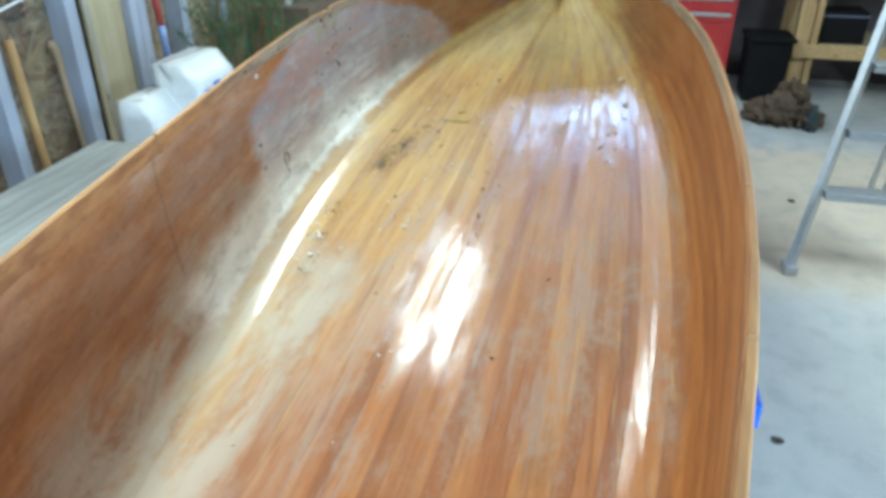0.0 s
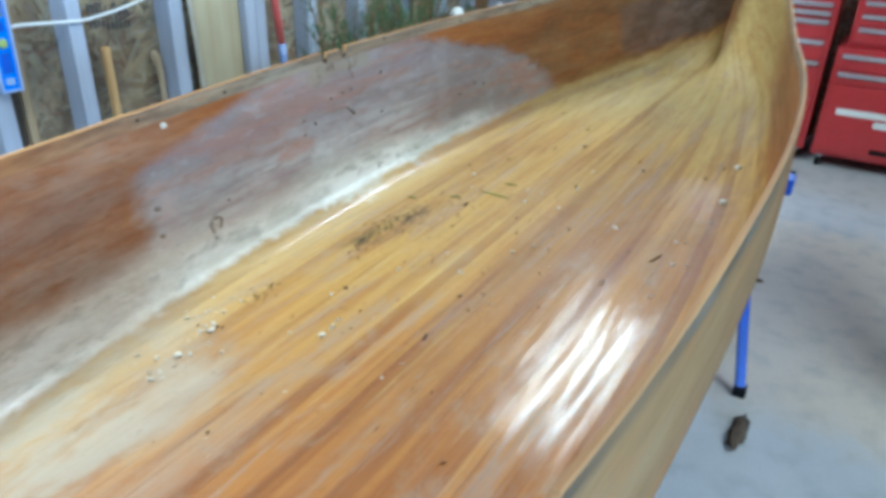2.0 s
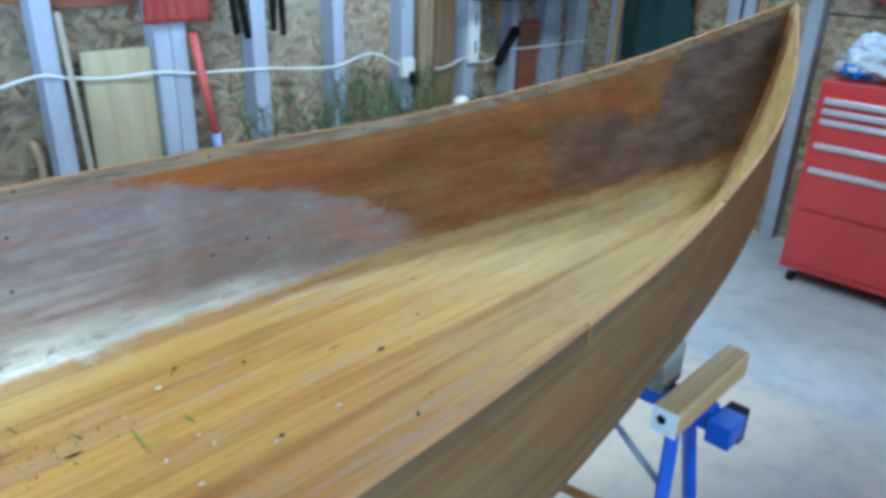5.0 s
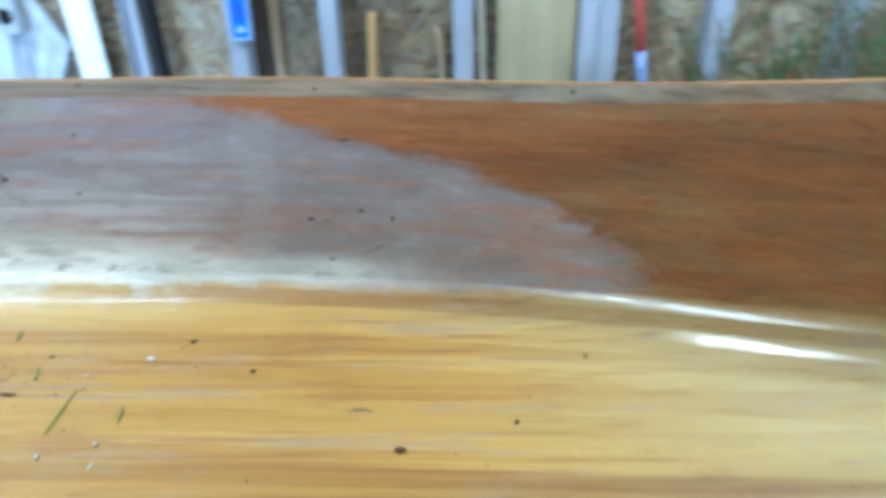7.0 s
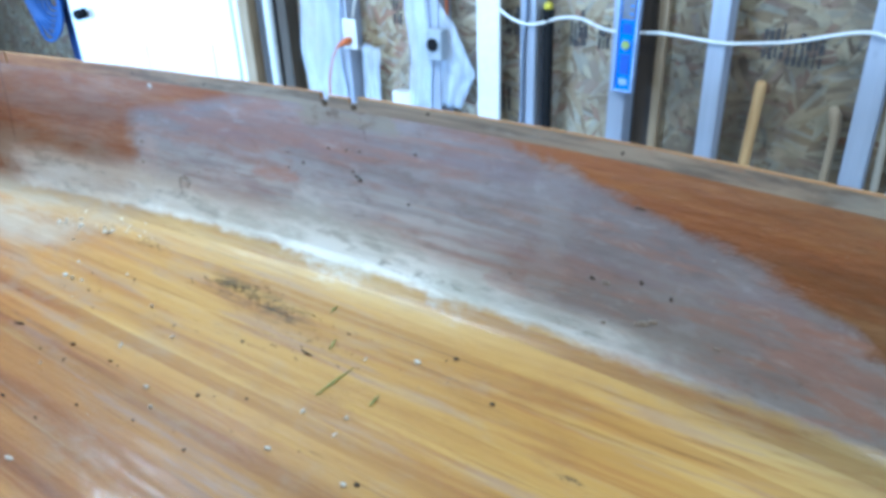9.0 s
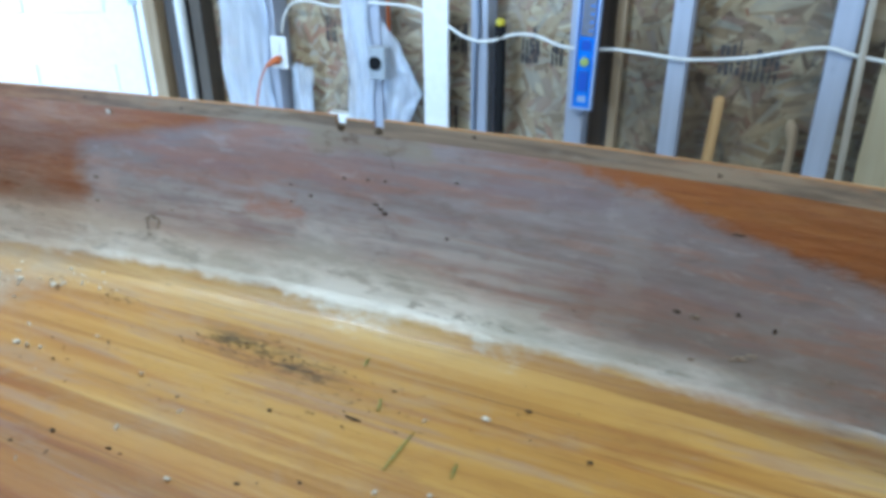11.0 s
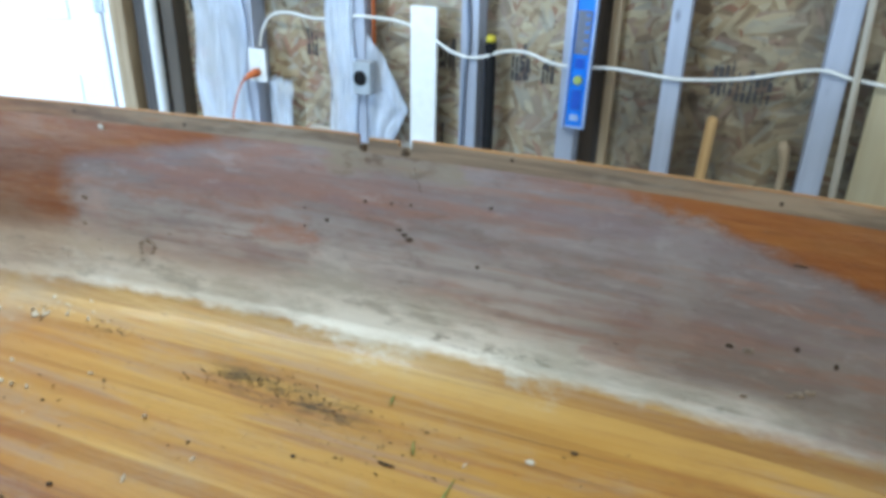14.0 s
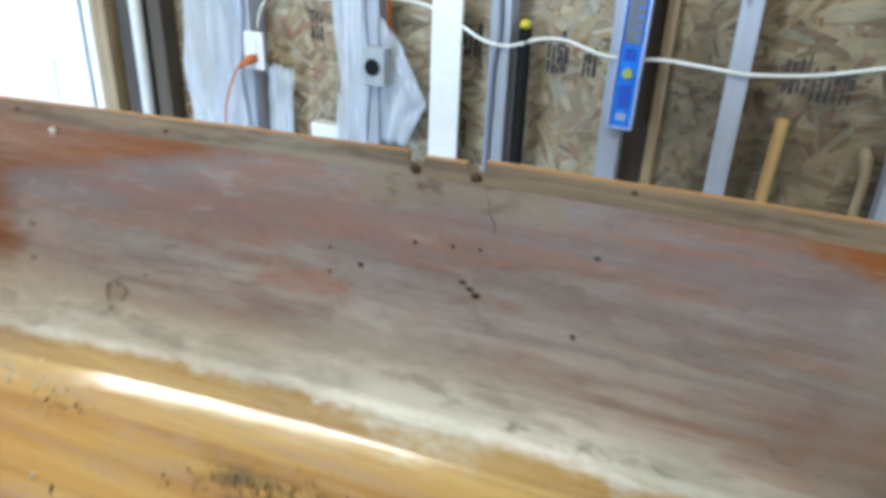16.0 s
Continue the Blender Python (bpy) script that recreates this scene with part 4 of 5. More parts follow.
for y, z, k in ((2.489, 0.873, 0.009), (2.502, 0.880, 0.008), (2.478, 0.868, 0.006), (2.419, 0.915, 0.009), (2.425, 0.853, 0.006), (1.412, 0.893, 0.008), (1.428, 0.899, 0.008), (1.440, 0.888, 0.006), (1.413, 0.876, 0.005), (1.416, 0.864, 0.005), (2.60, 0.875, 0.006), (1.30, 0.965, 0.009), (1.297, 0.917, 0.008), (1.47, 0.918, 0.005)):
    q = on_side(y, z)
    single("putty_scab", lump((q.x + 0.001, q.y, q.z), (0.0012, k * 0.8, k * 0.45), 0.8, 2.5, 2, y * 7), SCAB, "pale crusted putty scab on the hull side", "putty scab", "putty scabs")
pts = []
for k in range(15):
    a = -1.2 + 5.0 * k / 14
    q = on_side(1.425 + 0.014 * math.cos(a) + 0.002 * math.sin(5 * a), 0.889 + 0.013 * math.sin(a))
    pts.append((q.x + 0.0008, q.y, q.z))
single("resin_crust", tube(pts, [0.0011 + 0.0009 * (k % 3) for k in range(15)], 6), SCAB, "broken ring of crusted resin on the hull side", "resin crust")
pts = [on_side(yc, zc) + Vector((0.0004, 0, 0)) for yc, zc in ((1.914, 1.092), (1.919, 1.082), (1.917, 1.074), (1.925, 1.064), (1.929, 1.050))]
part("crack", tube(pts, [0.0002, 0.0005, 0.0003, 0.0006, 0.0002], 5), DIRT, canoe, "thin dark crack below a notch")
q = on_side(1.351, 1.094)
single("resin_drop", lump((q.x + 0.003, q.y, q.z), (0.002, 0.006, 0.005), 0.5, 3, 2), FLAKE, "white putty dab on the hull side", "putty dab")
for x, y, k in ((-0.394, 1.372, 0.0075), (-0.463, 1.485, 0.004), (-0.552, 1.272, 0.007), (-0.542, 1.192, 0.0075), (-0.258, 1.84, 0.005), (-0.533, 2.176, 0.006), (-0.270, 2.249, 0.005), (-0.277, 2.383, 0.005), (-0.265, 2.112, 0.005), (0.051, 1.956, 0.006)):
    p = on_floor(x, y)
    single("paint_flake", lump((p.x, p.y, p.z + k * 0.25), (k * 0.7, k, k * 0.35), 0.8, 2.5, 2, x * 31), FLAKE, "curled white paint flake lying in the hull", "flake", "paint flakes")
for x, y, k in ((-0.263, 1.62, 0.0045), (-0.365, 2.559, 0.007), (-0.279, 2.264, 0.0045), (-0.507, 2.333, 0.004), (-0.571, 2.226, 0.0045), (-0.386, 1.471, 0.003), (-0.224, 1.583, 0.003), (-0.289, 1.928, 0.0035), (-0.324, 2.001, 0.003), (-0.425, 1.876, 0.0035), (-0.001, 2.492, 0.005)):
    p = on_floor(x, y)
    single("wood_crumb", lump((p.x, p.y, p.z + k * 0.2), (k * 0.8, k, k * 0.35), 0.7, 2.5, 2, y * 17), DIRT, "dark crumb of rotten wood lying in the hull", "crumb", "wood crumbs")
for x, y, a, ln in ((-0.247, 1.468, 1.9, 0.022), (-0.459, 1.999, 1.5, 0.026), (0.012, 1.972, 1.3, 0.05)):
    p = on_floor(x, y, 0.001)
    d = Vector((math.cos(a), math.sin(a), 0.0)) * ln / 2
    single("twig", tube([p - d, p + Vector((0.002, 0, 0.001)), p + d], [0.0012, 0.0022, 0.0010], 5), DIRT, "short dark twig lying in the hull", "twig", "twigs")
for x, y in ((0.06, 2.59), (0.075, 2.33)):
    p = on_floor(x, y)
    single("wood_plug", lump((p.x, p.y, p.z + 0.004), (0.010, 0.012, 0.007), 0.3, 2, 2), FLAKE, "small pale wood plug lying in the hull", "wood plug", "wood plugs")


# ---- things on the long wall ----
def cable(name, pts, r, mat, label, sub=6):
    out = []
    P = [Vector(p) for p in pts]
    for i in range(len(P) - 1):
        a, b, c, d = P[max(i - 1, 0)], P[i], P[i + 1], P[min(i + 2, len(P) - 1)]
        for k in range(sub):
            t = k / sub
            out.append(0.5 * ((2 * b) + (c - a) * t + (2 * a - 5 * b + 4 * c - d) * t * t + (3 * b - a - 3 * c + d) * t ** 3))
    out.append(P[-1])
    return single(name, tube(out, r, 8), mat, label, "cable", smooth=False)


cx = FX + 0.008
cable("white_cable", [(cx - 0.04, 0.665, 0.97), (cx - 0.05, 0.675, 1.03), (cx - 0.05, 0.72, 1.085), (cx - 0.04, 0.80, 1.10), (cx - 0.03, 0.92, 1.088), (cx - 0.01, 1.06, 1.105), (cx, 1.12, 1.112), (cx - 0.03, 1.26, 1.098),
                      (cx - 0.01, 1.38, 1.055), (cx, 1.46, 1.018), (cx, 1.54, 1.008), (cx - 0.03, 1.62, 1.030), (cx - 0.03, 1.70, 1.034), (cx, 1.80, 1.012), (cx, 1.89, 1.008), (cx - 0.03, 1.98, 1.008), (cx, 2.13, 1.003), (cx, 2.20, 1.000),
                      (cx - 0.03, 2.36, 1.012), (cx, 2.55, 1.06), (cx, 2.64, 1.045), (cx - 0.03, 2.80, 1.022), (cx, 2.97, 1.03), (cx, 3.10, 1.012), (cx - 0.03, 3.25, 1.0), (cx, 3.44, 0.995), (cx - 0.03, 3.60, 0.975), (cx, 3.80, 0.968), (cx - 0.02, 3.95, 0.995), (cx - 0.01, 4.05, 1.0), (cx, 4.20, 0.93)],
      0.0055, PLASTIC_W, "white electric cable looped from stud to stud")
cable("white_cable", [(cx, 4.44, 0.895), (cx - 0.02, 4.52, 0.885), (cx, 4.66, 0.925), (cx, 4.75, 0.90), (cx - 0.03, 4.88, 0.885), (cx, 5.02, 0.94), (cx - 0.02, 5.2, 0.93), (cx, 5.5, 0.93), (cx - 0.02, 5.65, 0.925), (cx, 5.8, 0.93)], 0.0055, PLASTIC_W, "white electric cable sagging between far studs")
cable("grey_cable", [(FX + 0.008, 1.505, 1.9), (FX + 0.009, 1.502, 1.3), (FX + 0.009, 1.512, 1.05), (FX + 0.009, 1.50, 0.95), (FX + 0.009, 1.495, 0.6)], 0.006, plain("grey_cord", (0.16, 0.19, 0.26), None, 40, 0.5), "dark grey cord running down the stud")
cable("black_rope", [(FX - 0.02, 0.93, 1.55), (FX - 0.01, 0.955, 1.25), (FX, 0.985, 1.10), (FX, 1.02, 0.95), (FX, 1.035, 0.80)], 0.007, BLACK, "black rope hanging beside the stud")
cable("black_strap", [(FX - 0.03, 0.36, 1.6), (FX - 0.02, 0.37, 1.25), (FX - 0.02, 0.385, 1.08)], 0.010, BLACK, "black strap hanging on the wall")
single("orange_rod", tube([(FX - 0.03, 1.145, 1.0), (FX - 0.035, 1.14, 1.75)], 0.007, 10), ORANGE, "thin orange fibreglass rod standing in the wall", "rod")

outlet = thing("wall_outlet", (FX, 0.675, 0.845), "white wall outlet with an orange plug in it", "wall outlet")
plate = part("cover_plate", box(FX + 0.002, FX + 0.010, 0.637, 0.712, 0.845, 0.968, 0.003), PLASTIC_W, outlet)
for z in (0.882, 0.930):
    part("socket", tube([(FX + 0.010, 0.675, z), (FX + 0.013, 0.675, z)], 0.017, 16), PLASTIC_W, plate)
bm = tube([(FX + 0.012, 0.675, 0.882), (FX + 0.03, 0.675, 0.882), (FX + 0.05, 0.667, 0.876), (FX + 0.062, 0.650, 0.862)], [0.015, 0.016, 0.012, 0.006], 12)
part("plug", bm, ORANGE, outlet, "orange plug")
part("cord", tube([(FX + 0.062, 0.650, 0.862), (FX + 0.063, 0.63, 0.835), (FX + 0.06, 0.61, 0.80), (FX + 0.05, 0.575, 0.72), (FX + 0.045, 0.56, 0.6), (FX + 0.045, 0.54, 0.3), (FX + 0.06, 0.5, 0.02)], 0.0035, 8), ORANGE, outlet, "thin orange cord")
sock = thing("round_socket", (FX, 1.13, 0.85), "grey metal socket box with a round black outlet", "socket box")
body = part("socket_box", box(FX + 0.002, FX + 0.045, 1.095, 1.165, 0.85, 0.965, 0.005), plain("grey_box", (0.40, 0.43, 0.46), (0.30, 0.33, 0.36), 30, 0.5), sock)
part("socket_face", tube([(FX + 0.045, 1.125, 0.908), (FX + 0.052, 1.125, 0.908)], [0.026, 0.024], 18), BLACK, body, "round black socket")
single("junction_box", box(FX - 0.06, FX - 0.005, 0.87, 0.985, 0.60, 0.69, 0.006), PLASTIC_W, "cream plastic box on the wall board", "junction box").location.z = 0.60


def draped(y0, y1, z0, z1, x, amp, seed, nu=26, nv=30):
    def place(u, v):
        y, z = y0 + (y1 - y0) * u, z0 + (z1 - z0) * v
        k = noise.noise(Vector((u * 3.2, v * 2.0, seed))) + 0.5 * noise.noise(Vector((u * 9, v * 5, seed)))
        ragged = 0.02 * noise.noise(Vector((v * 7, seed, 2))) * (1 if u > 0.9 or u < 0.1 else 0)
        return Vector((x + amp * k, y + ragged, z + 0.03 * noise.noise(Vector((u * 6, seed, 5))) * (1 if v < 0.08 or v > 0.92 else 0)))
    return sheet(nu, nv, place, 0.0015)


for a in ((0.40, 0.635, 0.02, 1.62, FX + 0.013, 0.008, 1.0), (0.98, 1.09, 0.02, 1.7, FX + 0.013, 0.008, 3.0), (0.69, 0.79, 0.3, 0.86, FX - 0.03, 0.02, 7.0), (0.68, 1.0, 1.16, 1.6, FX - 0.02, 0.022, 5.0)):
    single("vapour_sheet", draped(*a), POLY, "loose cloudy plastic vapour sheet stapled to the studs", "plastic sheet", "plastic sheets", smooth=True)
single("vapour_sheet", sheet(16, 22, lambda u, v: Vector((FX + 0.0 + 0.015 * noise.noise(Vector((u * 4, v * 5, 9))), 1.13 + 0.16 * u * (0.35 + 0.65 * (1 - abs(v - 0.45) * 1.5)), 0.66 + 0.40 * v * (1 - 0.22 * u))), 0.0015), POLY, "torn flap of cloudy plastic sheet beside the stud", "plastic sheet", "plastic sheets")
single("white_board", box(FX - 0.012, FX + 0.003, 1.299, 1.394, 0.04, 1.158, 0.002), WHITE, "narrow white trim board leaning on the wall", "board")
pipe = thing("black_pipe", (FX - 0.025, 1.585, 0.0), "black plastic tube with a yellow cap", "tube")
part("tube", tube([(FX - 0.022, 1.585, 0.0), (FX - 0.022, 1.578, 1.058)], 0.0195, 18), BLACK, pipe)
part("cap", tube([(FX - 0.022, 1.578, 1.058), (FX - 0.022, 1.578, 1.075), (FX - 0.022, 1.578, 1.080)], [0.016, 0.0155, 0.010], 18), YELLOW, pipe, "yellow end cap")

lvl = thing("spirit_level", (FX + 0.02, 1.882, 0.80), "blue spirit level hanging on a stud", "spirit level")
L = Matrix.Translation((FX + 0.003, 1.882, 0.816)) @ Matrix.Rotation(radians(-1.2), 4, "X")


def lv(*a, bev=0.002):
    b = box(*a, bev)
    bmesh.ops.transform(b, matrix=L, verts=b.verts)
    return b


part("web", lv(0.008, 0.020, -0.028, 0.028, 0.003, 0.607), LEVELBLUE, lvl)
for y0, y1 in ((-0.036, -0.028), (0.028, 0.036)):
    part("flange", lv(0.0, 0.028, y0, y1, 0.0, 0.61), LEVELEDGE, lvl)
for z in (0.0, 0.602):
    part("end_cap", lv(0.001, 0.027, -0.0275, 0.0275, z, z + 0.008), LEVELEDGE, lvl)
for z, big in ((0.155, 0), (0.29, 1), (0.455, 0)):
    if big:
        f = part("vial_window", lv(0.0205, 0.025, -0.022, 0.022, z - 0.055, z + 0.075), plain("grey_window", (0.20, 0.22, 0.27), (0.12, 0.13, 0.17), 40, 0.3), lvl, "grey scale window")
        for k in range(5):
            part("mark", lv(0.0252, 0.0262, 0.006, 0.018, z - 0.04 + 0.025 * k, z - 0.034 + 0.025 * k, bev=0), LEVELBLUE, f)
    else:
        f = part("vial_ring", lv(0.0205, 0.023, -0.02, 0.02, z - 0.02, z + 0.02), LEVELBLUE, lvl)
        bm = tube([(0.023, 0, z), (0.028, 0, z), (0.030, 0, z)], [0.015, 0.015, 0.011], 16)
        bmesh.ops.transform(bm, matrix=L, verts=bm.verts)
        part("vial", bm, GREENVIAL, f, "round green vial")
part("hang_slot", lv(0.0205, 0.022, -0.014, 0.014, 0.025, 0.045), LEVELEDGE, lvl)
for z0, z1 in ((0.06, 0.125), (0.19, 0.222)):
    part("grip_slot", lv(0.0203, 0.0213, -0.016, 0.016, z0, z1), BLUE, lvl)

# the stud's shadow on the wall board, put in as a thin dark strip
single("dark_board", box(WX + 0.002, WX + 0.012, 1.888, 1.952, 0.0, 2.2, 0.002), timber("dark_board", (0.085, 0.06, 0.04), (0.04, 0.03, 0.022)), "dark strip standing in for the stud's shadow beside the batten", "board", "offcuts")
single("batten", box(WX + 0.002, WX + 0.03, 1.955, 1.985, 0.0, 2.2, 0.003), STUD_TAN, "thin tan batten standing against the wall board", "batten")
single("red_brown_board", box(WX + 0.002, WX + 0.018, 1.90, 2.135, 1.30, 1.62, 0.002), BROWN, "red-brown plywood offcut between the studs", "board", "offcuts")
single("red_brown_board", box(WX + 0.002, WX + 0.018, 2.195, 2.566, 1.285, 1.62, 0.002), BROWN, "red-brown plywood offcut between the studs", "board", "offcuts")
single("red_brown_board", box(WX + 0.002, WX + 0.018, 2.64, 2.965, 1.265, 1.60, 0.002), BROWN, "red-brown plywood offcut between the studs", "board", "offcuts")
single("wooden_handle", tube([(FX + 0.02, 2.262, 0.0), (FX - 0.03, 2.285, 0.5), (FX - 0.055, 2.300, 0.87), (FX - 0.056, 2.3003, 0.880), (FX - 0.056, 2.3005, 0.884)], [0.016, 0.017, 0.017, 0.015, 0.008], 14), HANDLE, "pale round wooden tool handle leaning on the wall", "tool handle")
axe = thing("axe", (FX - 0.03, 2.53, 0.0), "long axe with a curved wooden handle", "axe")
part("handle", tube([(FX - 0.01, 2.515, 0.06), (FX - 0.03, 2.52, 0.4), (FX - 0.05, 2.527, 0.66), (FX - 0.055, 2.530, 0.76), (FX - 0.058, 2.520, 0.805), (FX - 0.058, 2.512, 0.83)], [0.012, 0.012, 0.0125, 0.014, 0.019, 0.010], 12), timber("worn_handle", (0.42, 0.33, 0.22), (0.28, 0.20, 0.12)), axe)
bm = box(FX - 0.03, FX + 0.0, 2.44, 2.58, 0.0, 0.09, 0.008)
part("head", bm, ALU, axe, "grey steel head")
single("leaning_stick", beam((FX + 0.05, 2.690, 0.0), (FX + 0.012, 2.648, 1.26), 0.014, 0.018, 0.003), timber("bleached_stick", (0.50, 0.45, 0.36), (0.36, 0.31, 0.24)), "thin pale stick leaning beside a stud", "stick")
single("plywood_board", box(FX - 0.045, FX - 0.033, 2.712, 2.970, 0.03, 1.118, 0.002), PLY, "tall offcut of tan plywood standing between studs", "board")

shovel = thing("snow_shovel", (FX + 0.02, 3.06, 1.2), "red plastic shovel hanging upside down on a stud", "shovel")


def blade(u, v):
    w = 0.10 + 0.035 * (1 - v) ** 0.7
    return Vector((FX + 0.03 + 0.05 * (2 * u - 1) ** 2 * (0.4 + 0.6 * v) + 0.006 * math.cos(u * 37), 3.05 + (2 * u - 1) * w - 0.015 * v, 1.205 + 0.36 * v))


part("blade", sheet(24, 14, blade, 0.004), REDPLASTIC, shovel)
part("handle", tube([(FX + 0.05, 3.07, 1.53), (FX + 0.04, 3.07, 2.3)], 0.016, 12), HANDLE, shovel)
rake = thing("red_tool", (FX, 3.15, 0.0), "red-handled garden tool leaning in the wall", "garden tool")
part("shaft", tube([(FX + 0.02, 3.115, 1.16), (FX + 0.015, 3.15, 0.93), (FX + 0.01, 3.176, 0.765)], 0.017, 12), REDPLASTIC, rake, "red fibreglass shaft")
part("grip", tube([(FX + 0.01, 3.176, 0.765), (FX + 0.005, 3.19, 0.66), (FX + 0.0, 3.24, 0.0)], [0.019, 0.018, 0.016], 12), plain("blue_white_grip", (0.45, 0.55, 0.75), (0.08, 0.15, 0.45), 60, 0.4), rake, "blue and white grip")
for i, y in enumerate((3.315, 3.505)):
    s = thing("garden_shears", (FX, y, 1.2), "garden shears with black grips hanging on the wall", "shears", "hanging shears")
    for d in (-1, 1):
        part("grip", tube([(FX + 0.01, y - d * 0.012, 1.42), (FX + 0.01, y + d * 0.018, 1.32), (FX + 0.01, y + d * 0.024 + 0.02 * (1 - i), 1.135 - 0.01 * d)], [0.011, 0.015, 0.013], 10), BLACK, s)
        part("blade", beam((FX + 0.01, y + d * 0.01, 1.42), (FX + 0.01, y - d * 0.02, 1.66), 0.022, 0.004, 0.001), ALU, s)
    part("ferrule", tube([(FX + 0.005, y, 1.405), (FX + 0.03, y, 1.405)], 0.022, 12), YELLOW if i else ALU, s)

o = thing("wall_outlet", (FX, 4.24, 0.86), "white outlet box with a dark adapter plugged in", "wall outlet")
part("cover_plate", box(FX + 0.002, FX + 0.03, 4.19, 4.275, 0.875, 0.965, 0.004), PLASTIC_W, o)
part("adapter", box(FX + 0.03, FX + 0.07, 4.235, 4.285, 0.84, 0.90, 0.005), BLACK, o, "black plug-in adapter")
o = thing("white_channel", (FX, 4.74, 0.9), "white metal shelf upright with slots fixed to a stud", "shelf upright")
part("channel", box(FX + 0.002, FX + 0.03, 4.68, 4.75, 0.90, 2.1, 0.004), WHITE, o)
for k in range(6):
    part("slot", box(FX + 0.0305, FX + 0.032, 4.712, 4.722, 0.95 + 0.14 * k, 1.01 + 0.14 * k, 0), BLACK, o)
single("brown_plank", box(FX - 0.05, FX - 0.02, 5.16, 5.34, 0.1, 1.08, 0.004), BROWN, "dark brown plank standing between studs", "plank")
single("brown_plank", box(FX - 0.06, FX - 0.03, 4.47, 4.62, 0.1, 1.7, 0.004), timber("old_brown", (0.26, 0.17, 0.08), (0.15, 0.09, 0.045)), "old brown plank standing between studs", "plank")
hoe = thing("hand_broom", (FX + 0.02, 4.98, 0.86), "black brush with a pale handle hanging on the wall", "brush")
part("bristles", beam((FX + 0.03, 4.90, 0.87), (FX + 0.03, 5.06, 1.06), 0.05, 0.05, 0.012), BLACK, hoe)
part("handle", tube([(FX + 0.03, 4.90, 1.08), (FX + 0.03, 4.88, 1.5)], 0.013, 10), HANDLE, hoe)


# ---- hanging clothes on the end wall and the wall corner ----
def garment(name, place_x, y, z0, z1, w, deep, mat, label, seed, along_x=True):
    def f(u, v):
        a = math.tau * u
        s = (0.55 + 0.45 * (1 - v) ** 0.5) * (1 - 0.75 * smooth01(0.85, 1.0, v))
        fold = 1 + 0.16 * math.sin(7 * a + 5 * v + seed) * (1 - 0.6 * v) + 0.2 * noise.noise(Vector((math.cos(a) * 1.5, math.sin(a) * 1.5 + seed, v * 4)))
        p, q = math.cos(a) * w * s * fold, math.sin(a) * deep * s * fold
        z = z0 + (z1 - z0) * v + 0.03 * noise.noise(Vector((math.cos(a) * 2, math.sin(a) * 2, seed))) * (1 - v)
        return Vector((place_x + p, y + q, z)) if along_x else Vector((place_x + q, y + p, z))
    return single(name, sheet(48, 26, f), mat, label, "coat", "hanging coats")


garment("hanging_coat", -1.55, NY - 0.14, 0.86, 1.75, 0.20, 0.10, TEAL, "dark green work coat hanging on the end wall", 2.0)
garment("hanging_coat", FX + 0.12, 5.05, 1.235, 1.95, 0.42, 0.11, TEAL, "dark teal jacket hanging from the wall studs", 6.0, False)
for x, m in ((-1.825, PINE_UP), (-0.99, PINE_UP)):
    single("leaning_stick", beam((x - 0.02, NY - 0.20, 0.0), (x + 0.02, NY - 0.10, 1.9), 0.022, 0.022, 0.003), m, "long pale stick leaning on the end wall", "stick", "sticks")

# blue coil of hose on the wall beyond the door
hose = thing("hose_coil", (FX + 0.03, -1.55, 0.75), "blue hose coiled on the wall beside the door", "hose")
for k in range(7):
    pts = []
    for i in range(33):
        a = math.tau * i / 32
        r0 = 0.13 + 0.014 * k
        pts.append((FX + 0.03 + 0.012 * k + 0.012 * math.sin(3 * a + k), -1.55 + r0 * math.cos(a) * 0.8, 1.03 - 0.012 * k + r0 * math.sin(a) * (1.15 if math.sin(a) < 0 else 0.95)))
    part("hose_loop", tube(pts, 0.011, 8, caps=False), BLUECLOTH, hose)
single("blue_tarp", draped(-1.50, -0.97, 0.1, 1.9, FX + 0.02, 0.018, 13.0), plain("blue_tarp", (0.05, 0.11, 0.34), (0.03, 0.07, 0.24), 20, 0.6), "blue tarp hanging on the wall beside the door", "tarp")

# ---- floor clutter between canoe and wall ----
tr = thing("plank_stack", (-1.62, 1.75, 0.0), "low stack of weathered grey planks beside the canoe", "plank stack")
for k, (x0, x1, y0, y1) in enumerate(((-1.86, -1.60, 0.6, 2.32), (-1.58, -1.36, 0.5, 2.20), (-1.84, -1.42, 0.75, 2.26))):
    z0 = 0.45 if k < 2 else 0.495
    part("plank", box(x0, x1, y0, y1, z0, z0 + 0.042, 0.004), GREYWOOD, tr)
for y in (0.8, 2.0):
    part("crate", box(-1.84, -1.38, y - 0.16, y + 0.16, 0.0, 0.449, 0.006), BLOCKWALL, tr, "dark crate under the planks")
sack = thing("paper_sacks", (-1.82, 2.85, 0.0), "white printed paper sacks standing by the wall", "paper sack")


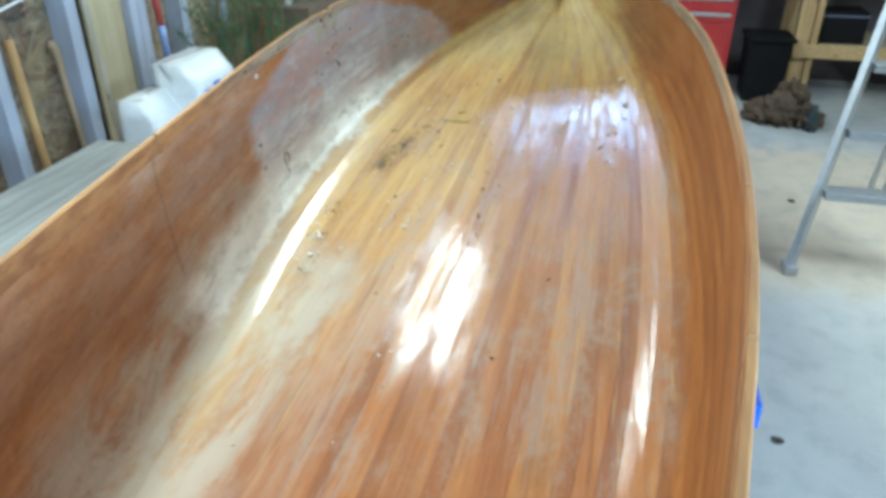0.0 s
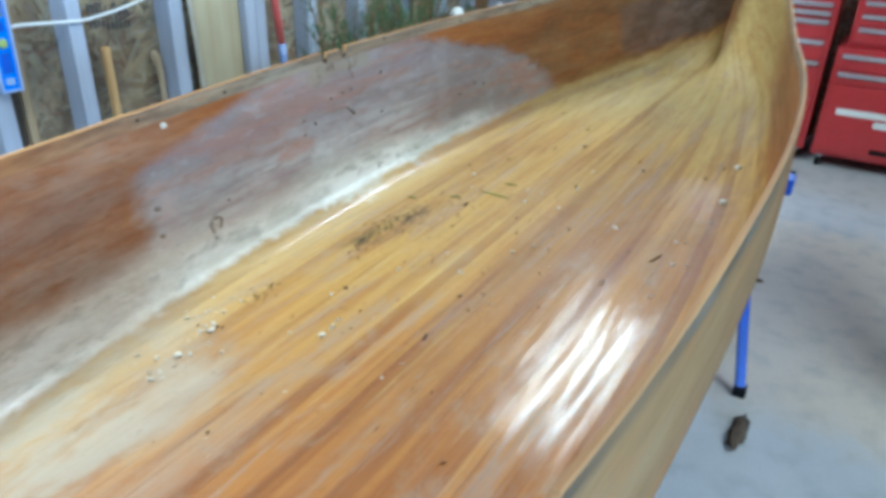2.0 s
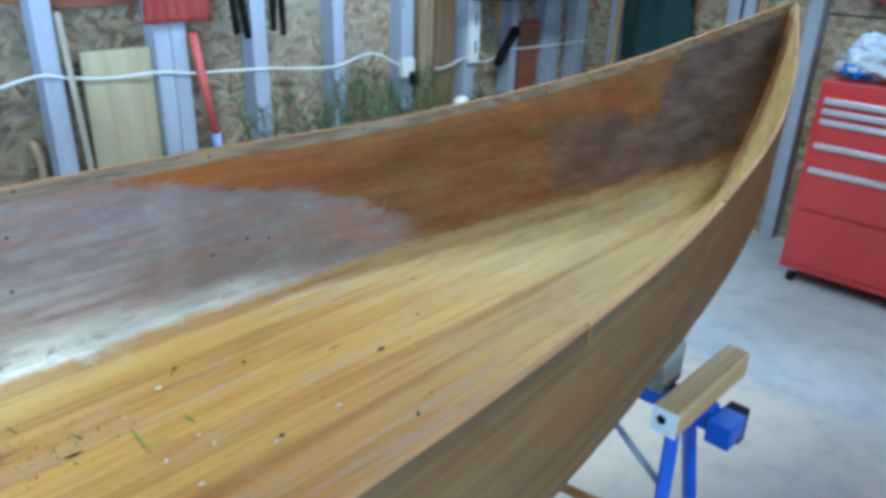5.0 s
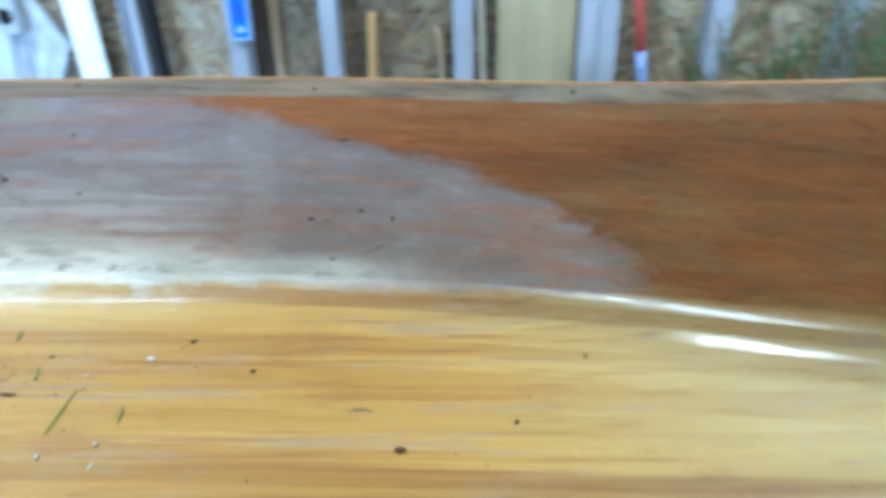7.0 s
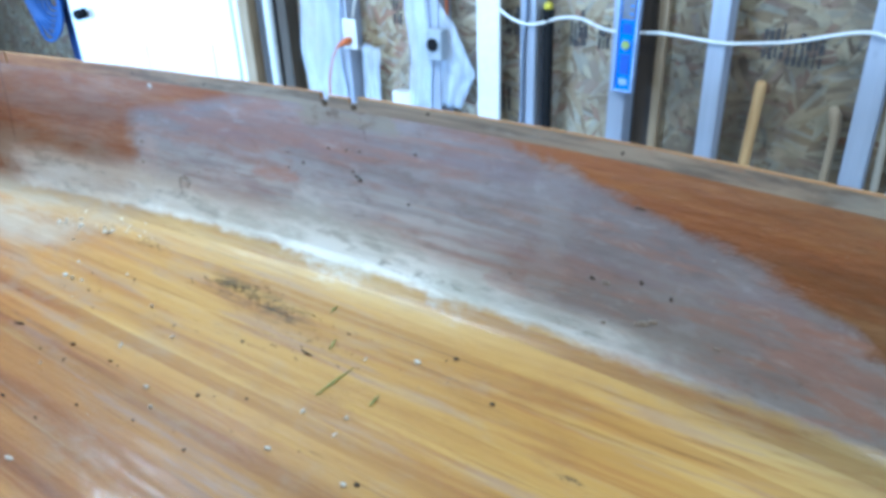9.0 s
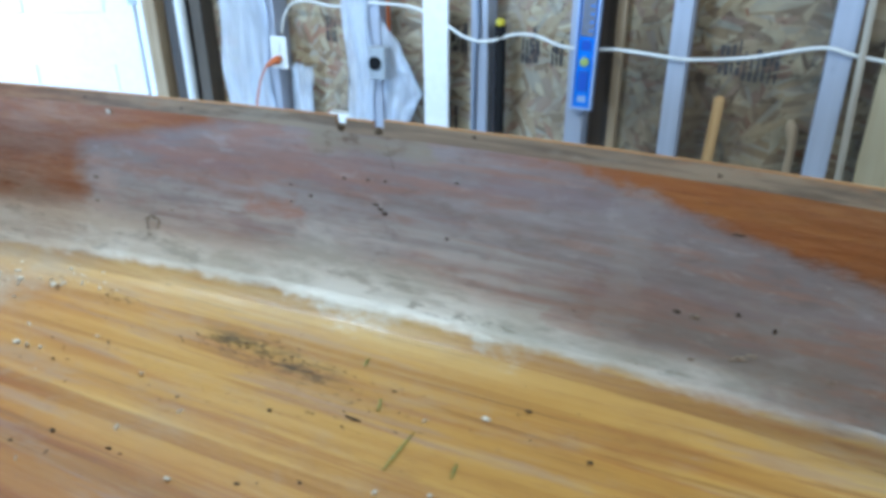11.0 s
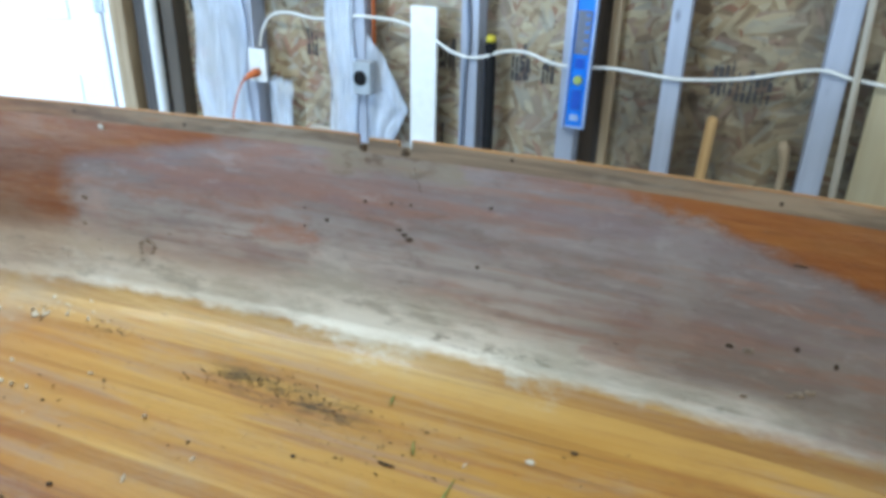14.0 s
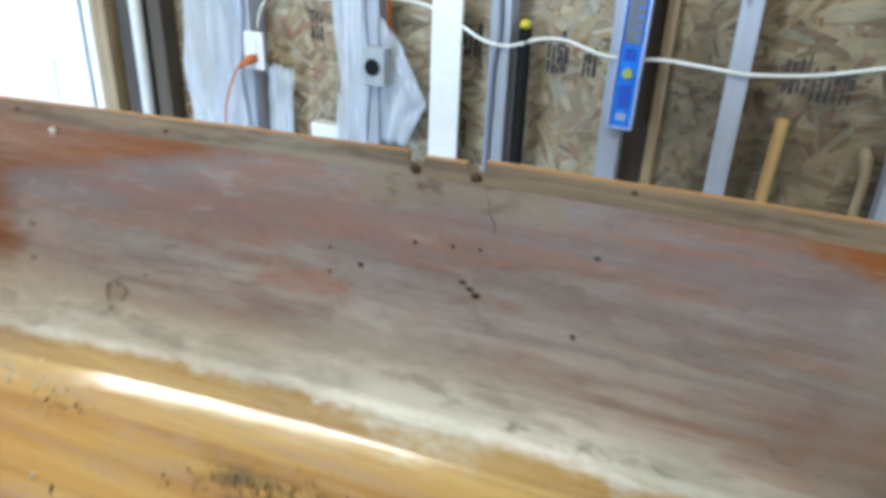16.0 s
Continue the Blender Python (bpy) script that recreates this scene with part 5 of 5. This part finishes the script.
def sack_bm(x, y, w, d, z0, h, seed):
    b = box(x - d, x + d, y - w, y + w, z0, z0 + h, 0.0)
    bmesh.ops.subdivide_edges(b, edges=b.edges[:], cuts=7, use_grid_fill=True)
    for v in b.verts:
        k = noise.noise(v.co * 9 + Vector((seed, 0, 0)))
        f = (v.co.z - z0) / h
        v.co.x = x + (v.co.x - x) + 0.008 * k - (0.07 * smooth01(0.84, 1, f) if v.co.x > x else 0)
        v.co.y += 0.010 * noise.noise(v.co * 8 + Vector((0, seed, 0)))
        v.co.z += 0.012 * k * f
    for fc in b.faces:
        fc.smooth = True
    return b


s1 = part("sack", sack_bm(-1.84, 2.63, 0.12, 0.08, 0.0, 0.60, 1.0), PLASTIC_W, sack)
for y, z in ((2.57, 0.47), (2.63, 0.45), (2.69, 0.47)):
    part("print_bar", box(-1.757, -1.749, y - 0.022, y + 0.018, z - 0.022, z + 0.018, 0.004), LEVELBLUE, s1)
s2 = part("sack", sack_bm(-1.76, 2.87, 0.16, 0.10, 0.0, 0.71, 4.0), PLASTIC_W, sack)
for y, z in ((2.77, 0.585), (2.85, 0.60), (2.93, 0.585), (2.80, 0.53), (2.91, 0.525), (2.74, 0.49)):
    part("print_bar", box(-1.655, -1.645, y - 0.024, y + 0.020, z - 0.018, z + 0.014, 0.004), LEVELBLUE, s2)


def greenery(name, centre, size, n, seed, label):
    """Artificial pine boughs: thin arching stems set all round with needles."""
    o = thing(name, (centre[0], centre[1], 0.0), label, "pine garland", "pine garlands")
    r = random.Random(seed)
    stems, needles = bmesh.new(), bmesh.new()
    for _ in range(n):
        a = r.random() * math.tau
        base = Vector((centre[0] + r.uniform(-0.3, 0.3) * size[0], centre[1] + r.uniform(-0.5, 0.5) * size[1], r.uniform(0.05, 0.2)))
        tip = Vector((centre[0] + math.cos(a) * size[0] * 0.6, base.y + math.sin(a) * 0.22, size[2] * r.uniform(0.65, 1.02)))
        pts = [base.lerp(tip, t) + Vector((0, 0, 0.10 * math.sin(math.pi * t))) for t in (0, 0.25, 0.5, 0.75, 1)]
        tube(pts, [0.006, 0.005, 0.004, 0.003, 0.002], 5, stems)
        for k in range(130):
            t = r.random()
            i = min(int(t * 4), 3)
            p = pts[i].lerp(pts[i + 1], t * 4 - i)
            d = Vector((r.gauss(0, 1), r.gauss(0, 1), r.gauss(0, 1) + 0.7)).normalized() * r.uniform(0.04, 0.10)
            w = d.orthogonal().normalized() * 0.0016
            q = [needles.verts.new(c) for c in (p - w, p + w, p + d)]
            needles.faces.new(q)
    tagged(part("twig_mass", stems, BROWN, o), kind="stuff")
    tagged(part("needle_mass", needles, NEEDLE, o), kind="stuff")
    return o


greenery("pine_garland", (-1.93, 3.55), (0.34, 0.6, 0.97), 34, 1, "green artificial pine boughs heaped against the wall")
greenery("pine_garland", (-1.90, 4.15), (0.36, 0.8, 0.98), 44, 2, "green artificial pine boughs heaped against the wall")
for x, y, z, r in ((-1.80, 4.33, 0.775, 0.042), (-1.78, 4.39, 0.74, 0.035), (-1.75, 4.78, 0.765, 0.026), (-1.80, 4.03, 0.725, 0.030)):
    single("white_bauble", lump((x, y, z), (r, r, r), 0.25, 2, 2, y), PLASTIC_W, "white frosted ornament lying in the pine boughs", "ornament", "ornaments")
single("cardboard_box", box(-2.05, -1.65, 3.95, 4.95, 0.0, 0.72, 0.006), timber("dark_box", (0.16, 0.12, 0.08), (0.10, 0.07, 0.05), "y"), "dark box under the pine boughs", "box")


# ---- tool chests on the end wall ----
def drawer(o, x0, x1, y, z0, z1, handle=True, dent=False):
    d = part("drawer", box(x0, x1, y - 0.012, y + 0.01, z0, z1, 0.004), RED, o)
    if handle:
        part("pull", box(x0 + 0.008, x1 - 0.008, y - 0.026, y - 0.0122, z1 - 0.028, z1 - 0.004, 0.004), CHROME, d, "bright metal pull strip")
    return d


def caster(o, x, y):
    c = part("caster", tube([(x - 0.012, y, 0.032), (x + 0.012, y, 0.032)], 0.032, 18), BLACK, o)
    part("fork", box(x - 0.02, x + 0.02, y - 0.02, y + 0.02, 0.055, 0.075, 0.003), ALU, c)


c1 = thing("tool_chest", (-0.2, 5.5, 0.0), "tall red steel tool chest on casters", "tool chest", "tool chests")
y = 5.27
part("body", box(-0.484, 0.077, y, y + 0.46, 0.075, 0.985, 0.006), RED, c1)
for z0, z1 in ((0.872, 0.915), (0.826, 0.868), (0.715, 0.822), (0.60, 0.711), (0.392, 0.596)):
    drawer(c1, -0.458, 0.052, y, z0, z1)
part("lower_door", box(-0.458, 0.052, y - 0.012, y + 0.01, 0.11, 0.378, 0.005), RED, c1)
part("plinth", box(-0.47, 0.064, y - 0.004, y + 0.01, 0.078, 0.105, 0.003), RED, c1)
for x in (-0.43, 0.03):
    for yy in (y + 0.04, y + 0.40):
        caster(c1, x, yy)
c2 = thing("tool_chest", (0.45, 5.5, 0.0), "wide red steel roller cabinet with a drawer box on top", "tool chest", "tool chests")
y = 5.22
part("body", box(0.125, 0.80, y, y + 0.46, 0.075, 0.69, 0.006), RED, c2)
for z0, z1 in ((0.575, 0.665), (0.50, 0.565)):
    drawer(c2, 0.15, 0.775, y, z0, z1)
door = part("lower_door", box(0.15, 0.775, y - 0.012, y + 0.01, 0.10, 0.49, 0.005), RED, c2)
for x0, x1, z0, z1 in ((0.20, 0.47, 0.325, 0.362), (0.40, 0.72, 0.275, 0.312)):
    part("emblem_bar", box(x0, x1, y - 0.0145, y - 0.0122, z0, z1, 0.0005), WHITE, door, "plain white emblem bar")
part("lock_plate", box(0.42, 0.51, y - 0.016, y - 0.0122, 0.125, 0.155, 0.001), BLACK, door, "dark lock plate")
top = part("upper_box", box(0.165, 0.76, y + 0.06, y + 0.42, 0.692, 1.10, 0.006), RED, c2)
for z0, z1 in ((0.715, 0.80), (0.81, 0.87), (0.88, 0.94), (0.95, 1.01)):
    d = part("drawer", box(0.19, 0.735, y + 0.048, y + 0.07, z0, z1, 0.004), RED, top)
for z1 in (0.80, 0.87, 0.94, 1.01):
    part("pull", box(0.20, 0.725, y + 0.034, y + 0.0478, z1 - 0.026, z1 - 0.004, 0.004), CHROME, top, "bright metal pull strip")
for x in (0.17, 0.75):
    for yy in (y + 0.04, y + 0.40):
        caster(c2, x, yy)
bag = thing("plastic_bag", (-0.33, 5.48, 0.985), "clear plastic bag with blue and pink scraps on the tool chest", "plastic bag")
part("bag", lump((-0.34, 5.46, 1.055), (0.15, 0.13, 0.068), 0.6, 2.2, 4, 2.0), CLOUDBAG, bag)
part("bag_neck", lump((-0.35, 5.46, 1.125), (0.085, 0.06, 0.05), 0.5, 2.0, 4, 5.0), CLOUDBAG, bag)
part("scrap", lump((-0.38, 5.36, 1.03), (0.06, 0.04, 0.035), 0.5, 3, 3, 3.0), LEVELBLUE, bag, "blue scrap")
part("scrap", lump((-0.24, 5.37, 1.025), (0.04, 0.035, 0.03), 0.5, 3, 3, 8.0), plain("pink_scrap", (0.60, 0.28, 0.26), None, 40, 0.6), bag, "pink scrap")
for k, (x0, x1, y0, z0) in enumerate(((-0.14, 0.075, 5.33, 0.985), (-0.12, 0.10, 5.36, 1.012))):
    single("dark_case", box(x0, x1, y0, y0 + 0.22, z0 + 0.001, z0 + 0.026, 0.005), timber("oily_wood", (0.17, 0.13, 0.08), (0.08, 0.06, 0.04), "x"), "oily dark wooden slat lying on the tool chest", "slat", "slats")
single("red_box", box(-0.53, -0.30, NY - 0.14, NY - 0.012, 1.305, 1.46, 0.006), RED, "small red metal box fixed on the end wall", "metal box")

# ---- bench corner and ladder ----
binn = thing("black_bin", (1.04, 5.3, 0.0), "black plastic bin beside the tool chest", "bin")
bm = box(0.905, 1.175, 5.12, 5.42, 0.0, 0.42, 0.02)
for v in bm.verts:
    k = 0.86 + 0.14 * v.co.z / 0.42
    v.co.x, v.co.y = 1.04 + (v.co.x - 1.04) * k, 5.27 + (v.co.y - 5.27) * k
part("body", bm, BLACK, binn)
part("rim", box(0.89, 1.19, 5.105, 5.435, 0.405, 0.43, 0.008), BLACK, binn)
bench = thing("workbench", (1.75, 5.35, 0.0), "rough pine workbench frame with a low shelf", "workbench")
for x, yy in ((1.25, 5.30), (1.245, 5.74), (2.55, 5.30), (2.55, 5.74)):
    part("leg", box(x - 0.045, x + 0.045, yy - 0.02, yy + 0.02, 0.0, 0.88, 0.004), PINE_UP, bench)
part("leg", box(1.30, 1.34, 5.26, 5.35, 0.0, 0.88, 0.004), PINE_UP, bench)
part("stretcher", box(1.20, 2.6, 5.238, 5.258, 0.29, 0.38, 0.004), PINE, bench)
part("shelf", box(1.36, 2.6, 5.275, 5.75, 0.36, 0.378, 0.003), PLY, bench)
part("top", box(1.12, 2.7, 5.20, 5.82, 0.88, 0.92, 0.004), PLY, bench)
case = thing("black_toolbox", (1.48, 5.45, 0.378), "black toolbox on the bench shelf", "toolbox")
part("box", box(1.36, 1.63, 5.30, 5.55, 0.379, 0.58, 0.012), BLACK, case)
part("lid_edge", box(1.355, 1.635, 5.292, 5.558, 0.55, 0.562, 0.004), plain("grey_blue_trim", (0.12, 0.14, 0.22), None, 40, 0.4), case, "grey-blue lid edge")
heap = thing("rag_heap", (1.11, 4.72, 0.0), "heap of brown rags and roots on the floor", "rag heap")
for k, (x, y, sx, sz) in enumerate(((1.0, 4.75, 0.10, 0.07), (1.10, 4.70, 0.11, 0.10), (1.17, 4.80, 0.09, 0.13), (1.24, 4.70, 0.08, 0.07))):
    part("rag", lump((x, y, sz * 0.75), (sx, 0.10, sz), 0.7, 2.5, 4, k * 3.0), BURLAP, heap)
part("bottle", tube([(1.255, 4.62, 0.0), (1.255, 4.62, 0.10), (1.255, 4.62, 0.13), (1.255, 4.62, 0.16)], [0.04, 0.04, 0.018, 0.016], 14), plain("dark_glass_bottle", (0.03, 0.05, 0.06), None, 30, 0.15), heap, "dark bottle")
lad = thing("step_ladder", (1.05, 2.9, 0.0), "aluminium stepladder standing on the concrete", "stepladder")
a, b = Vector((0.813, 2.79, 0.0)), Vector((1.075, 3.19, 1.35))
for off in (0.0, 0.52):
    w = 0 if off == 0 else 1
    p, q = a + Vector((off, 0, 0.02)), b + Vector((off - 0.26 * w, 0, 0))
    part("rail", beam(p, q, 0.026, 0.065, 0.003), ALU, lad)
    part("foot", box(p.x - 0.025, p.x + 0.025, p.y - 0.04, p.y + 0.04, 0.0, 0.04, 0.006), ALU, lad)
    part("back_leg", beam((p.x + 0.55 - 0.45 * w, p.y + 0.95, 0.0), (q.x + 0.2 - 0.15 * w, q.y + 0.05, 1.33), 0.022, 0.03, 0.003), ALU, lad)
for z in (0.33, 0.56, 0.80, 1.04):
    t = z / 1.35
    p, q = a.lerp(b, t), (a + Vector((0.52, 0, 0))).lerp(b + Vector((0.26, 0, 0)), t)
    part("step", box(p.x + 0.014, q.x - 0.014, p.y - 0.045, p.y + 0.045, z - 0.03, z, 0.004), ALU, lad)
part("top_cap", box(1.04, 1.37, 3.12, 3.32, 1.35, 1.38, 0.008), ALU, lad)

# ---- small things on the floor ----
single("dry_leaf_clump", lump((0.235, 2.50, 0.012), (0.022, 0.085, 0.012), 0.7, 3, 3, 2.0), BURLAP, "brown dry leaf clump on the concrete", "leaf clump")
for x, y in ((0.125, 3.54), (0.95, 3.5), (0.55, 2.05), (0.6, 1.75)):
    single("debris_chip", lump((x, y, 0.006), (0.018, 0.012, 0.006), 0.5, 3, 2, x), DIRT, "dark chip of debris on the concrete", "debris", "floor debris")
